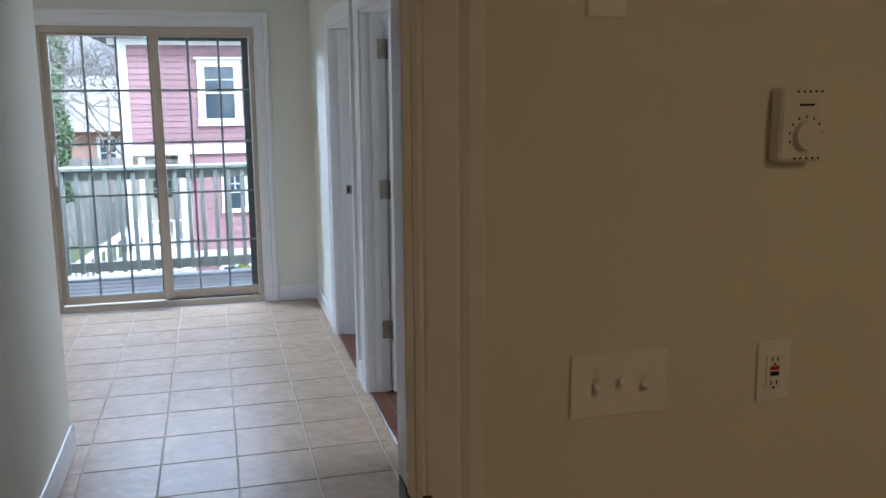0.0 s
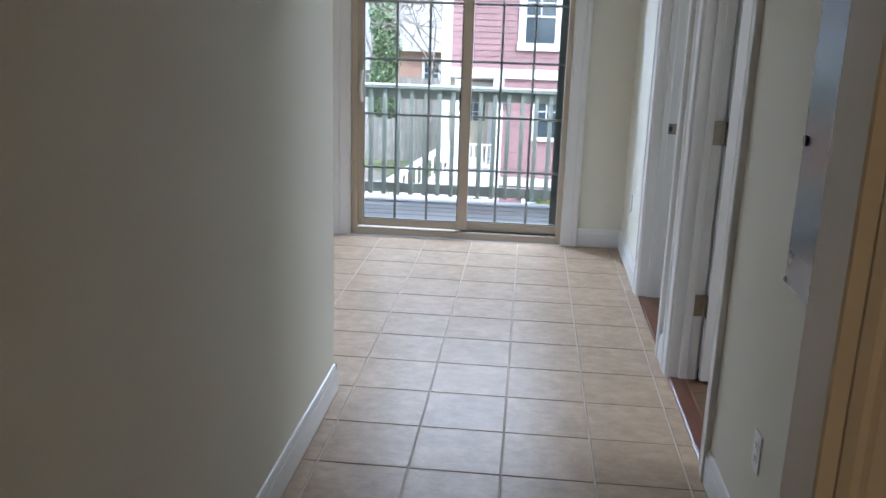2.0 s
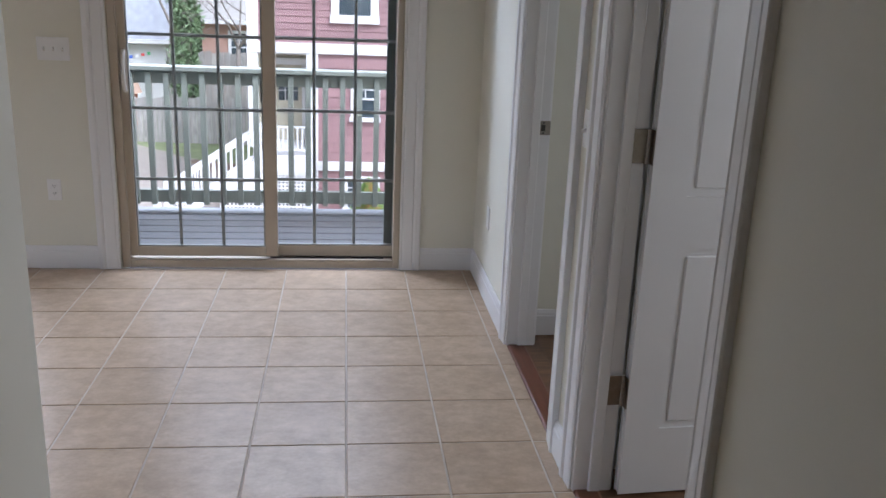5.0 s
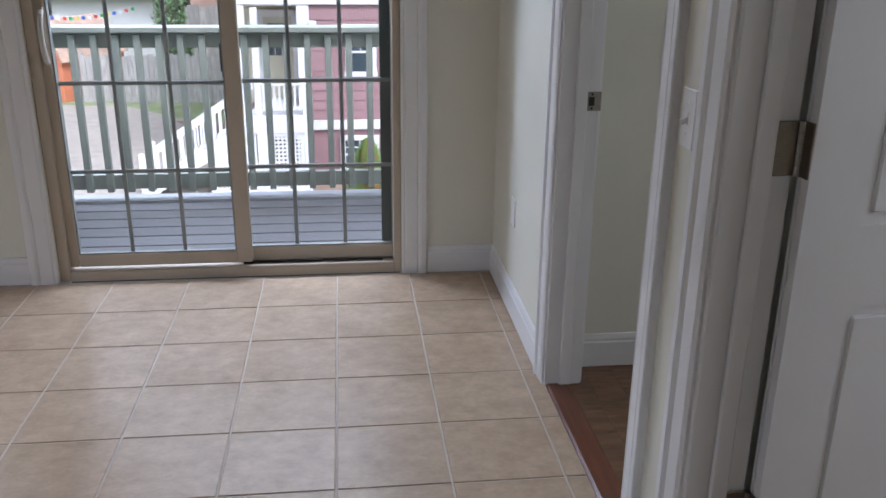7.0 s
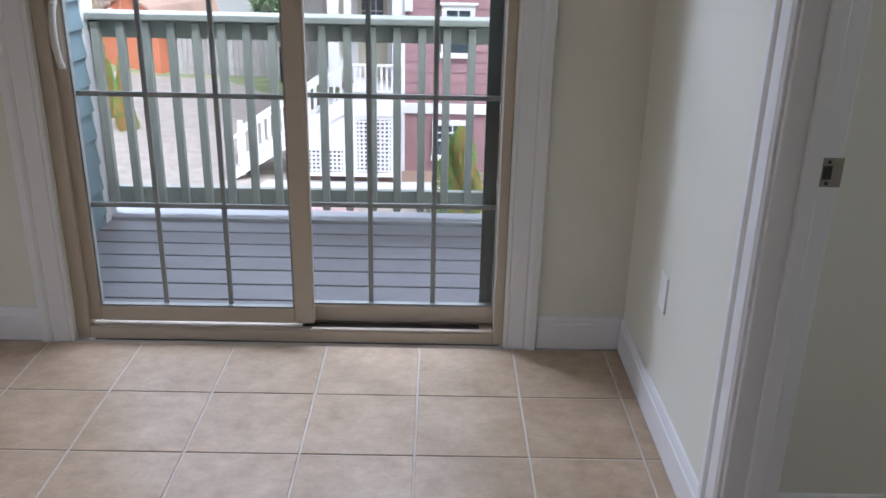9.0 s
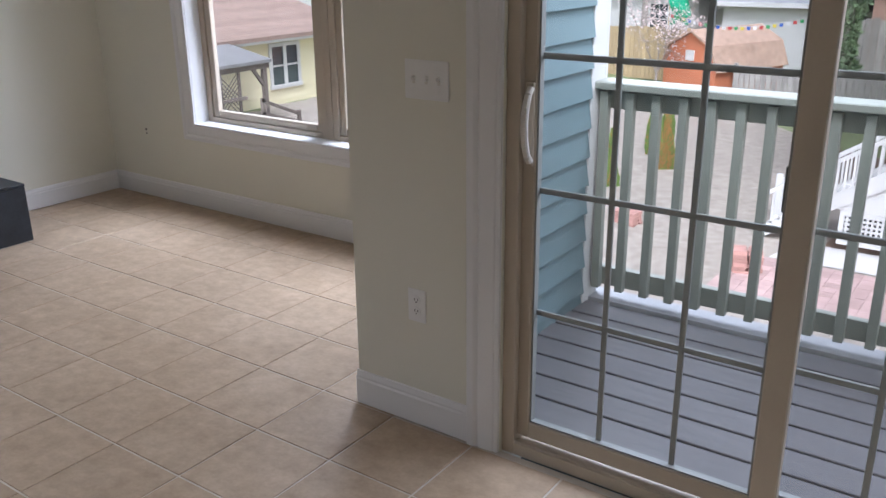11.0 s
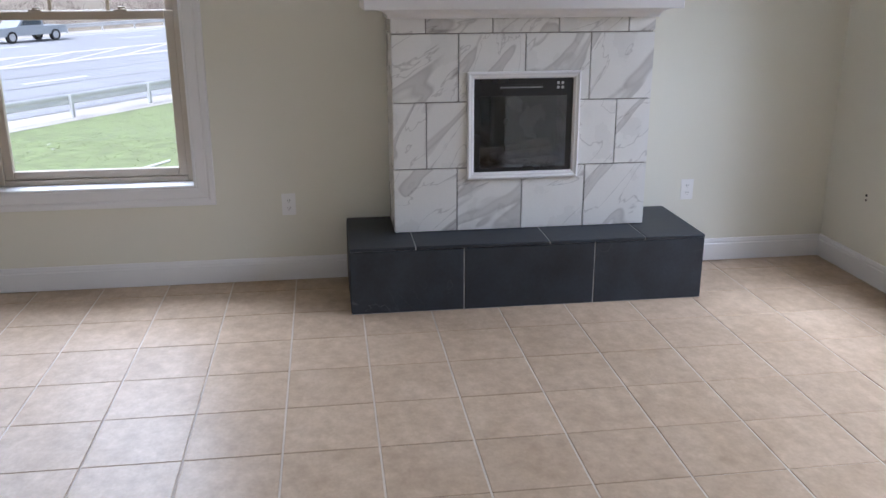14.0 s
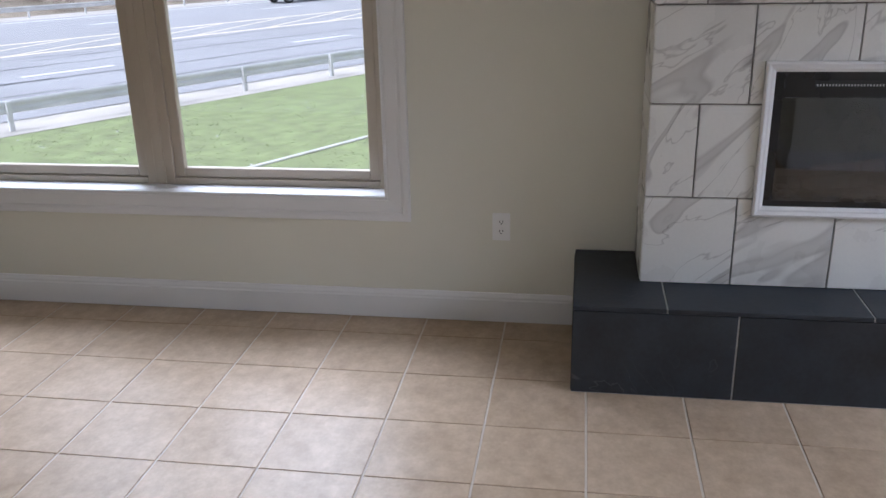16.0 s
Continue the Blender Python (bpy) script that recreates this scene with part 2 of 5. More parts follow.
MGROUT = mat("grey_joint", (0.30, 0.29, 0.27), 0.9, var=0.15)
BLACKMETAL = mat("black_enamel", (0.012, 0.012, 0.013), 0.28, var=0.1, bump=0.004)
EMBER = mat("mock_log_brown", (0.20, 0.145, 0.11), 0.85, var=0.5, scale=12, fine=60, bump=0.2)
SMOKEGLASS = glass_mat("smoked_glass", (0.62, 0.64, 0.64), 0.085)
SILVER = mat("silver_button", (0.55, 0.55, 0.55), 0.3, metal=0.8, bump=0)
WHITEPLASTIC = mat("off_white_plastic", (0.76, 0.74, 0.70), 0.38, var=0.02, bump=0)
BRONZE = mat("dark_bronze_plate", (0.055, 0.03, 0.018), 0.4, metal=0.6, var=0.3, scale=20, bump=0.02)
REDBTN = mat("red_button", (0.45, 0.03, 0.03), 0.4, bump=0)
BLUEBTN = mat("dark_button", (0.02, 0.02, 0.05), 0.4, bump=0)

# ---- mesh helpers ----
def box(bm, x0, x1, y0, y1, z0, z1, bev=0.0):
    r = bmesh.ops.create_cube(bm, size=1.0, matrix=Matrix.Translation(((x0 + x1) / 2, (y0 + y1) / 2, (z0 + z1) / 2)) @ Matrix.Diagonal((abs(x1 - x0), abs(y1 - y0), abs(z1 - z0), 1)))
    if bev:
        es = list({e for v in r["verts"] for e in v.link_edges})
        bmesh.ops.bevel(bm, geom=es, offset=bev, segments=1, affect="EDGES")
    return bm


def boxes(*rows, bev=0.0):
    bm = bmesh.new()
    for r in rows:
        box(bm, *r, bev=bev)
    return bm


def cyl(bm, a, b, r0, r1=None, seg=12):
    a, b = Vector(a), Vector(b)
    d = b - a
    m = Matrix.Translation((a + b) / 2) @ d.to_track_quat("Z", "Y").to_matrix().to_4x4()
    bmesh.ops.create_cone(bm, cap_ends=True, segments=seg, radius1=r0, radius2=r0 if r1 is None else r1, depth=d.length, matrix=m)
    return bm


def extrude(bm, pts, f0, f1):
    """A closed profile pts of (u, v), swept from the placing f0 to f1."""
    a = [bm.verts.new(f0(*p)) for p in pts]
    b = [bm.verts.new(f1(*p)) for p in pts]
    k = len(pts)
    for i in range(k):
        bm.faces.new((a[i], a[(i + 1) % k], b[(i + 1) % k], b[i]))
    bm.faces.new(a[::-1])
    bm.faces.new(b)
    bmesh.ops.recalc_face_normals(bm, faces=bm.faces)
    return bm


def mesh(name, bm, material):
    me = bpy.data.meshes.new(name)
    bm.to_mesh(me)
    bm.free()
    if material:
        me.materials.append(material)
    return me


def part(name, bm, material, parent, label=""):
    ob = new(name, mesh(name, bm, material))
    ob.parent = parent
    if label:
        ob["label"] = label
    return ob


def thing(name, label, category, m=None, group="", kind=""):
    ob = new(name)
    ob.empty_display_size = 0.1
    if m is not None:
        ob.matrix_world = m
    return tagged(ob, label, category, group, kind)


def solid(name, bm, material, label="", category="", kind="structure", group=""):
    return tagged(new(name, mesh(name, bm, material)), label, category, group, kind)


# ---- structure ----
G = 0.333
CEIL_Z = 2.44
XR, XL, YS = 0.73, -0.74, 0.018          # hall's right and left wall faces, slider wall's face
XF, YN = -5.135, 1.347                     # fireplace wall's and north wall's faces
DOORS = ((-1.99, -1.10), (-3.17, -2.312))   # openings in the hall's right wall
DOOR_H = 2.06

solid("ceiling", boxes((-5.3, 3.7, -8.3, 0.16, CEIL_Z, CEIL_Z + 0.12), (-5.3, -1.65, 0.16, 1.54, CEIL_Z, CEIL_Z + 0.12)), CEIL, "plain white painted ceiling", "ceiling")

# hall's right wall with two doorways
rows = []
ys = [YS, DOORS[0][1], DOORS[0][0], DOORS[1][1], DOORS[1][0], -5.445]
for i in (0, 2, 4):
    rows.append((XR, XR + 0.12, ys[i + 1], ys[i], -0.1, CEIL_Z))
for a, b in DOORS:
    rows.append((XR, XR + 0.12, a, b, DOOR_H, CEIL_Z))
solid("wall_east", boxes(*rows), WALL, "cream painted hall wall with two doorways", "wall")
solid("wall_hall_west", boxes((XL - 0.12, XL, -8.2, -2.735, -0.1, CEIL_Z)), WALL, "cream painted hall wall ending in an outside corner", "wall")
solid("wall_kitchen", boxes((0.272, 3.6, -5.50, -5.445, -0.1, CEIL_Z)), WALL, "cream painted kitchen wall in warm lamplight", "wall")
# slider wall
SX0, SX1, SZ1 = -1.238, 0.30, 2.125
solid("wall_slider", boxes((-1.83, SX0, YS, YS + 0.15, -0.1, CEIL_Z), (SX1, 3.6, YS, YS + 0.15, -0.1, CEIL_Z), (SX0, SX1, YS, YS + 0.15, SZ1, CEIL_Z)), WALL, "cream painted wall round the sliding door", "wall")
solid("wall_living_side", boxes((-1.83, -1.655, YS + 0.15, YN + 0.15, -3.4, CEIL_Z)), WALL, "cream painted return wall of the living room", "wall")
WX0, WX1 = -4.258, -2.21
WZ0, WZ1 = 0.538, 2.13
solid("wall_north", boxes((XF - 0.18, WX0, YN, YN + 0.15, -3.4, CEIL_Z), (WX1, -1.83, YN, YN + 0.15, -3.4, CEIL_Z), (WX0, WX1, YN, YN + 0.15, -3.4, WZ0), (WX0, WX1, YN, YN + 0.15, WZ1, CEIL_Z)), WALL, "cream painted living room wall with a double window", "wall")
VY1, VY0 = -2.158, -4.195
solid("wall_west", boxes((XF - 0.18, XF, VY1, YN, -3.4, CEIL_Z), (XF - 0.18, XF, -5.6, VY0, -3.4, CEIL_Z), (XF - 0.18, XF, VY0, VY1, -3.4, WZ0), (XF - 0.18, XF, VY0, VY1, WZ1, CEIL_Z)), WALL, "cream painted fireplace wall with a double window", "wall")
solid("wall_south", boxes((XF - 0.18, XL - 0.12, -5.72, -5.6, -0.1, CEIL_Z)), WALL, "cream painted living room wall", "wall")
solid("wall_kitchen_south", boxes((XL - 0.12, 3.7, -8.32, -8.2, -0.1, CEIL_Z)), WALL, "cream painted kitchen wall", "wall")
solid("wall_outer_east", boxes((3.5, 3.62, -8.2, YS, -0.1, CEIL_Z)), WALL, "cream painted outer wall", "wall")
solid("wall_bedroom_end", boxes((XR + 0.12, 3.5, -0.985, -0.865, -0.1, CEIL_Z)), WALL, "cream painted bedroom wall", "wall")
solid("wall_between_bedrooms", boxes((XR + 0.12, 3.5, -2.20, -2.08, -0.1, CEIL_Z)), WALL, "cream painted wall between two bedrooms", "wall")

# ---- trim ----
BASEPROF = ((0, 0.004), (0.016, 0.004), (0.016, 0.098), (0.012, 0.104), (0.0125, 0.112), (0.007, 0.128), (0, 0.130))


def baseboard(p, q, nx, ny, prof=BASEPROF):
    """From p to q along a wall; (nx, ny) points into the room."""
    bm = extrude(bmesh.new(), prof, lambda u, v: (p[0] + nx * u, p[1] + ny * u, v), lambda u, v: (q[0] + nx * u, q[1] + ny * u, v))
    return solid("baseboard", bm, TRIM, "white painted moulded baseboard", "baseboard")


CASPROF = ((0, 0), (0, 0.011), (0.007, 0.014), (0.013, 0.011), (0.017, 0.014), (0.058, 0.017), (0.064, 0.014), (0.069, 0.018), (0.076, 0.022), (0.095, 0.022), (0.098, 0.018), (0.098, 0))


def casing(place, sides, head, width=0.098, foot=0.0, sill=False, label="white painted moulded casing"):
    """place(s, d, z): s along the wall, d out of it. sides: the opening's two edges; head: its height."""
    k = width / 0.098
    out = thing("trim", label, "casing", kind="structure")
    for edge, sg in ((sides[0], -1), (sides[1], 1)):
        part("side_casing", extrude(bmesh.new(), CASPROF, lambda u, v: place(edge + sg * u * k, v, foot - u * k if sill else foot), lambda u, v: place(edge + sg * u * k, v, head + u * k)), TRIM, out)
    part("head_casing", extrude(bmesh.new(), CASPROF, lambda u, v: place(sides[0] - u * k, v, head + u * k), lambda u, v: place(sides[1] + u * k, v, head + u * k)), TRIM, out)
    if sill:
        part("apron", extrude(bmesh.new(), CASPROF, lambda u, v: place(sides[0] - u * k, v, foot - u * k), lambda u, v: place(sides[1] + u * k, v, foot - u * k)), TRIM, out)
    return out


casing(lambda s, d, z: (s, YS - d, z), (SX0 - 0.002, SX1 + 0.002), SZ1, 0.115)
for a, b in DOORS:
    casing(lambda s, d, z: (XR - d, s, z), (a + 0.004, b - 0.004), DOOR_H - 0.004)
    casing(lambda s, d, z: (XR + 0.12 + d, s, z), (a + 0.004, b - 0.004), DOOR_H - 0.004)
    # jamb lining with its stop
    j = thing("trim", "white painted door jamb with stop", "door jamb", kind="structure")
    for y0, y1, sy in ((b - 0.018, b, -1), (a, a + 0.018, 1)):
        part("jamb", boxes((XR - 0.004, XR + 0.124, y0, y1, 0, DOOR_H), bev=0.002), TRIM, j)
        e = b - 0.018 if sy < 0 else a + 0.018
        part("stop", boxes((XR + 0.045, XR + 0.082, min(e, e + sy * 0.012), max(e, e + sy * 0.012), 0, DOOR_H - 0.02), bev=0.003), TRIM, j)
    part("jamb", boxes((XR - 0.004, XR + 0.124, a + 0.018, b - 0.018, DOOR_H - 0.018, DOOR_H), bev=0.002), TRIM, j)
casing(lambda s, d, z: (s, YN - d, z), (WX0, WX1), WZ1, 0.104, WZ0, True)
casing(lambda s, d, z: (XF + d, s, z), (VY0, VY1), WZ1, 0.104, WZ0, True)
# opening between kitchen and hall
op = thing("trim", "painted casing at the hall opening", "casing", kind="structure")
part("side_casing", extrude(bmesh.new(), CASPROF, lambda u, v: (0.272 + u * 1.2, -5.50 - v, 0), lambda u, v: (0.272 + u * 1.2, -5.50 - v, 2.2)), TRIM, op)
part("jamb", boxes((0.256, 0.272, -5.51, -5.437, 0, 2.2), bev=0.002), TRIM, op)

baseboard((SX1 + 0.12, YS), (XR, YS), 0, -1)
baseboard((-1.83, YS), (SX0 - 0.117, YS), 0, -1)
baseboard((XR, YS - 0.016), (XR, DOORS[0][1] + 0.094), -1, 0)
baseboard((XR, DOORS[0][0] - 0.094), (XR, DOORS[1][1] + 0.094), -1, 0)
baseboard((XR, DOORS[1][0] - 0.094), (XR, -5.445), -1, 0)
baseboard((XL, -2.735), (XL, -8.2), 1, 0)
baseboard((XL - 0.12, -2.735), (XL + 0.016, -2.735), 0, 1)
baseboard((XL - 0.12, -2.735), (XL - 0.12, -5.6), -1, 0)
baseboard((-1.83, YN), (XF, YN), 0, -1)
baseboard((-1.83, YS), (-1.83, YN - 0.016), -1, 0)
baseboard((XF, YN - 0.016), (XF, 0.377), 1, 0)
baseboard((XF, -1.39), (XF, -5.6), 1, 0)
baseboard((XR + 0.146, -0.985), (3.5, -0.985), 0, -1)

# ---- windows ----
def window_unit(root, x0, x1, z0, z1, rail):
    """One double-hung unit in the root's plane: x along the wall, y outward, z up."""
    f, s = 0.04, 0.045
    fr = part("window_frame", boxes((x0, x0 + f, 0.0, 0.085, z0, z1), (x1 - f, x1, 0.0, 0.085, z0, z1), (x0 + f, x1 - f, 0.0, 0.085, z1 - f, z1), (x0 + f, x1 - f, 0.0, 0.085, z0, z0 + 0.03), bev=0.003), VINYL, root)
    for nm, y, a, b in (("lower_sash", 0.012, z0 + 0.03, rail + 0.02), ("upper_sash", 0.048, rail - 0.02, z1 - f)):
        u0, u1 = x0 + f, x1 - f
        part(nm, boxes((u0, u0 + s, y, y + 0.034, a, b), (u1 - s, u1, y, y + 0.034, a, b), (u0 + s, u1 - s, y, y + 0.034, a, a + 0.042), (u0 + s, u1 - s, y, y + 0.034, b - 0.042, b), bev=0.004), VINYL, root)
        pane = part("pane", boxes((u0 + s, u1 - s, y + 0.015, y + 0.019, a + 0.042, b - 0.042)), GLASS, root)
        pane.visible_shadow = False
        if nm == "upper_sash":
            w = (u1 - u0 - 2 * s) / 3
            for k in (1, 2):
                part("muntin", boxes((u0 + s + k * w - 0.009, u0 + s + k * w + 0.009, y + 0.004, y + 0.013, a + 0.042, b - 0.042), bev=0.002), VINYL, root)
            zm = (a + b) / 2
            part("muntin", boxes((u0 + s, u1 - s, y + 0.003, y + 0.012, zm - 0.009, zm + 0.009), bev=0.002), VINYL, root)
        else:
            for k in (0.28, 0.72):
                xx = u0 + (u1 - u0) * k
                bm = boxes((xx - 0.032, xx + 0.032, y - 0.004, y + 0.022, b, b + 0.007), bev=0.002)
                cyl(bm, (xx, y + 0.008, b + 0.006), (xx, y + 0.008, b + 0.02), 0.012)
                box(bm, xx - 0.006, xx + 0.03, y - 0.012, y + 0.006, b + 0.012, b + 0.02, 0.002)
                part("sash_lock", bm, VINYL, root)
    return fr


def double_window(name, m, width, z0, z1, rail, label):
    root = thing(name, label, "window", m, kind="structure")
    h = width / 2
    window_unit(root, 0.004, h - 0.022, z0, z1, rail)
    window_unit(root, h + 0.022, width - 0.004, z0, z1, rail)
    part("mullion", boxes((h - 0.022, h + 0.022, -0.004, 0.09, z0, z1), bev=0.003), VINYL, root)
    part("window_sill", boxes((0.0, width, -0.10, 0.0, z0 - 0.016, z0 + 0.002), bev=0.003), TRIM, root, "white painted sill board")
    part("lining", boxes((0.0, 0.003, -0.10, 0.0, z0, z1), (width - 0.003, width, -0.10, 0.0, z0, z1), (0.003, width - 0.003, -0.10, 0.0, z1 - 0.004, z1)), TRIM, root)
    return root


RAIL = 1.385
double_window("window_1", pose(WX0, YN + 0.10, 0), WX1 - WX0, WZ0, WZ1, RAIL, "tan vinyl double-hung window pair in white casing")
double_window("window_2", pose(XF - 0.10, VY0, 0, 0, 0, 90), VY1 - VY0, WZ0, WZ1, RAIL, "tan vinyl double-hung window pair facing the road")

# ---- sliding door ----
door = thing("door_1", "closed tan vinyl sliding glass door with grilles", "sliding door", kind="structure")
FY = YS + 0.012
part("door_frame", boxes((SX0, SX0 + 0.045, FY, FY + 0.13, 0, SZ1), (SX1 - 0.035, SX1, FY, FY + 0.13, 0, SZ1), (SX0 + 0.045, SX1 - 0.035, FY, FY + 0.13, SZ1 - 0.05, SZ1), bev=0.003), VINYL, door)
part("door_sill", boxes((SX0 + 0.045, SX1 - 0.035, FY, FY + 0.13, 0, 0.045), (SX0 + 0.045, SX1 - 0.035, FY + 0.002, FY + 0.026, 0.045, 0.051), bev=0.003), VINYL, door)
# Slot's dark depth is put into a flat strip; no groove is cut.
part("track", boxes((-0.43, SX1 - 0.085, FY + 0.0275, FY + 0.064, 0.0455, 0.049)), DARKTRACK, door, "dark strip drawn as the open slot of the sliding track")
PZ = (0.118, 2.055)
MZ = (0.497, 0.884, 1.272, 1.664)


def slider_panel(name, x0, x1, gx0, gx1, y, zb):
    p = part(name, boxes((x0, gx0, y, y + 0.035, zb, SZ1 - 0.05), (gx1, x1, y, y + 0.035, zb, SZ1 - 0.05), (gx0, gx1, y, y + 0.035, PZ[1], SZ1 - 0.05), (gx0, gx1, y, y + 0.035, zb, PZ[0]), bev=0.004), VINYL, door)
    g = part("pane", boxes((gx0, gx1, y + 0.015, y + 0.02, *PZ)), GLASS, p)
    g.visible_shadow = False
    part("glazing_bead", boxes((gx0 - 0.001, gx0 + 0.006, y + 0.006, y + 0.03, *PZ), (gx1 - 0.006, gx1 + 0.001, y + 0.006, y + 0.03, *PZ), (gx0 + 0.006, gx1 - 0.006, y + 0.006, y + 0.03, PZ[0] - 0.001, PZ[0] + 0.006)), MUNTIN, p)
    w = (gx1 - gx0) / 3
    for k in (1, 2):
        part("grille_bar", boxes((gx0 + k * w - 0.009, gx0 + k * w + 0.009, y + 0.022, y + 0.03, *PZ), bev=0.002), MUNTIN, p)
    for z in MZ:
        part("grille_bar", boxes((gx0, gx1, y + 0.0215, y + 0.0295, z - 0.009, z + 0.009), bev=0.002), MUNTIN, p)
    return p


lp = slider_panel("sliding_panel", SX0 + 0.03, -0.385, -1.153, -0.455, FY + 0.024, 0.062)
rp = slider_panel("fixed_panel", -0.44, SX1 - 0.03, -0.408, 0.268, FY + 0.066, 0.052)
part("screen_frame", boxes((0.215, 0.262, FY + 0.108, FY + 0.125, 0.05, 2.06), (-0.47, -0.44, FY + 0.108, FY + 0.125, 0.05, 2.06), (-0.44, 0.215, FY + 0.108, FY + 0.125, 2.03, 2.06), (-0.44, 0.215, FY + 0.108, FY + 0.125, 0.05, 0.075)), SCREEN, door, "dark green sliding screen frame")
bm = bmesh.new()
bm.faces.new([bm.verts.new(p) for p in ((-0.44, FY + 0.116, 0.075), (0.215, FY + 0.116, 0.075), (0.215, FY + 0.116, 2.03), (-0.44, FY + 0.116, 2.03))])
net = part("insect_screen", bm, NET, door, "fine dark insect mesh")
net.visible_shadow = False
bm = boxes((-1.184, -1.157, FY + 0.014, FY + 0.024, 0.96, 1.20), bev=0.003)
handle = part("handle", bm, VINYL, lp)
bm = bmesh.new()
pts = [Vector((-1.166, FY + 0.014 - 0.034 * math.sin(math.pi * i / 12) ** 0.6, 0.975 + 0.21 * i / 12)) for i in range(13)]
for p, q in zip(pts, pts[1:]):
    cyl(bm, p, q, 0.011, seg=10)
part("grip", bm, mat("white_handle", (0.72, 0.69, 0.63), 0.3, bump=0), handle, "off-white curved pull grip")
part("latch_box", boxes((-0.47, -0.452, FY + 0.045, FY + 0.062, 0.93, 1.05), bev=0.004), BLACKMETAL, rp, "black latch keeper")

# ---- doors ----
def panel_door(name, m, w, h, label):
    """A six-panel leaf, hinged at its origin, along +x, thick in +y, with its hinges."""
    d = thing(name, label, "door", m, kind="structure")
    t = 0.035
    part("door_leaf", boxes((0.004, w, 0.006, t - 0.006, 0.012, h)), TRIM, d)
    st, cols = 0.115, ((0.115, w / 2 - 0.05), (w / 2 + 0.05, w - 0.115))
    rws = ((0.24, 0.83), (0.99, 1.58), (1.69, h - 0.12))
    for y0, y1 in ((0.0, 0.006), (t - 0.006, t)):
        r = [(0, st, y0, y1, 0.012, h), (w - st, w, y0, y1, 0.012, h), (w / 2 - 0.05, w / 2 + 0.05, y0, y1, 0.012, h)]
        zs = [0.012] + [v for q in rws for v in q] + [h]
        for i in range(0, len(zs), 2):
            for c0, c1 in cols:
                r.append((c0, c1, y0, y1, zs[i], zs[i + 1]))
        part("rail", boxes(*r), TRIM, d)
    for c0, c1 in cols:
        for z0, z1 in rws:
            bm = bmesh.new()
            for y0, y1 in ((0.001, 0.008), (t - 0.008, t - 0.001)):
                g = box(bm, c0 + 0.022, c1 - 0.022, y0, y1, z0 + 0.022, z1 - 0.022)
            bmesh.ops.bevel(bm, geom=bm.edges[:], offset=0.005, segments=1, affect="EDGES")
            part("door_panel", bm, TRIM, d)
    for z in (0.36, 1.13, 1.86):
        bm = boxes((-0.052, -0.006, 0.0365, 0.0415, z - 0.05, z + 0.05), bev=0.0015)
        box(bm, -0.003, 0.0, 0.004, 0.035, z - 0.05, z + 0.05)
        for k in range(5):
            cyl(bm, (-0.004, 0.036, z - 0.05 + k * 0.02), (-0.004, 0.036, z - 0.031 + k * 0.02), 0.0075, seg=10)
        for sx, sz in ((-0.036, 0.033), (-0.036, -0.033), (-0.022, 0.0)):
            cyl(bm, (sx, 0.0385, z + sz), (sx, 0.037, z + sz), 0.0045, seg=8)
        part("hinge", bm, NICKEL, d, "worn nickel hinge")
    return d


# leaf stands open into the bedroom, hinged on the far jamb
panel_door("door_2", pose(XR + 0.132, DOORS[1][1] - 0.026, 0, 0, 0, 4) @ pose(0, -0.035, 0), 0.81, 2.02, "white six-panel door standing open on nickel hinges")

# ---- wall plates ----
def wall_frame(x, y, z, facing):
    """A pose whose +x runs along the wall, +y into the wall and +z up; facing is the turn in degrees."""
    return pose(x, y, z, 0, 0, facing)


def plate_body(root, w, h):
    bm = boxes((-w / 2, w / 2, -0.005, 0.0, -h / 2, h / 2))
    bmesh.ops.bevel(bm, geom=[e for e in bm.edges], offset=0.002, segments=2, affect="EDGES")
    return part("plate", bm, PLATE, root)


def outlet(m, label, gfci=False):
    o = thing("wall_outlet", label, "outlet", m, "wall outlets")
    plate_body(o, 0.072, 0.116)
    if gfci:
        part("receptacle", boxes((-0.017, 0.017, -0.0075, -0.005, -0.034, 0.034), bev=0.001), PLATE, o)
        part("button", boxes((-0.009, 0.009, -0.0095, -0.0075, 0.002, 0.010)), REDBTN, o, "red reset button")
        part("button", boxes((-0.009, 0.009, -0.0095, -0.0075, -0.009, -0.001)), BLUEBTN, o, "dark test button")
        zz = (0.022, -0.024)
    else:
        for z in (0.02, -0.02):
            bm = bmesh.new()
            cyl(bm, (0, -0.0072, z), (0, -0.0045, z), 0.0165, seg=20)
            part("receptacle", bm, PLATE, o)
        bm = bmesh.new()
        cyl(bm, (0, -0.0065, 0), (0, -0.0045, 0), 0.003, seg=8)
        part("screw", bm, PLATE, o)
        zz = (0.022, -0.018)
    d = 0.0079
    for z in zz:
        for x in (-0.006, 0.006):
            part("slot", boxes((x - 0.0012, x + 0.0012, -d, -d + 0.001, z - 0.003, z + 0.005)), SLOT, o)
        part("ground_hole", boxes((-0.0022, 0.0022, -d, -d + 0.001, z - 0.0105, z - 0.0065)), SLOT, o)
    return o


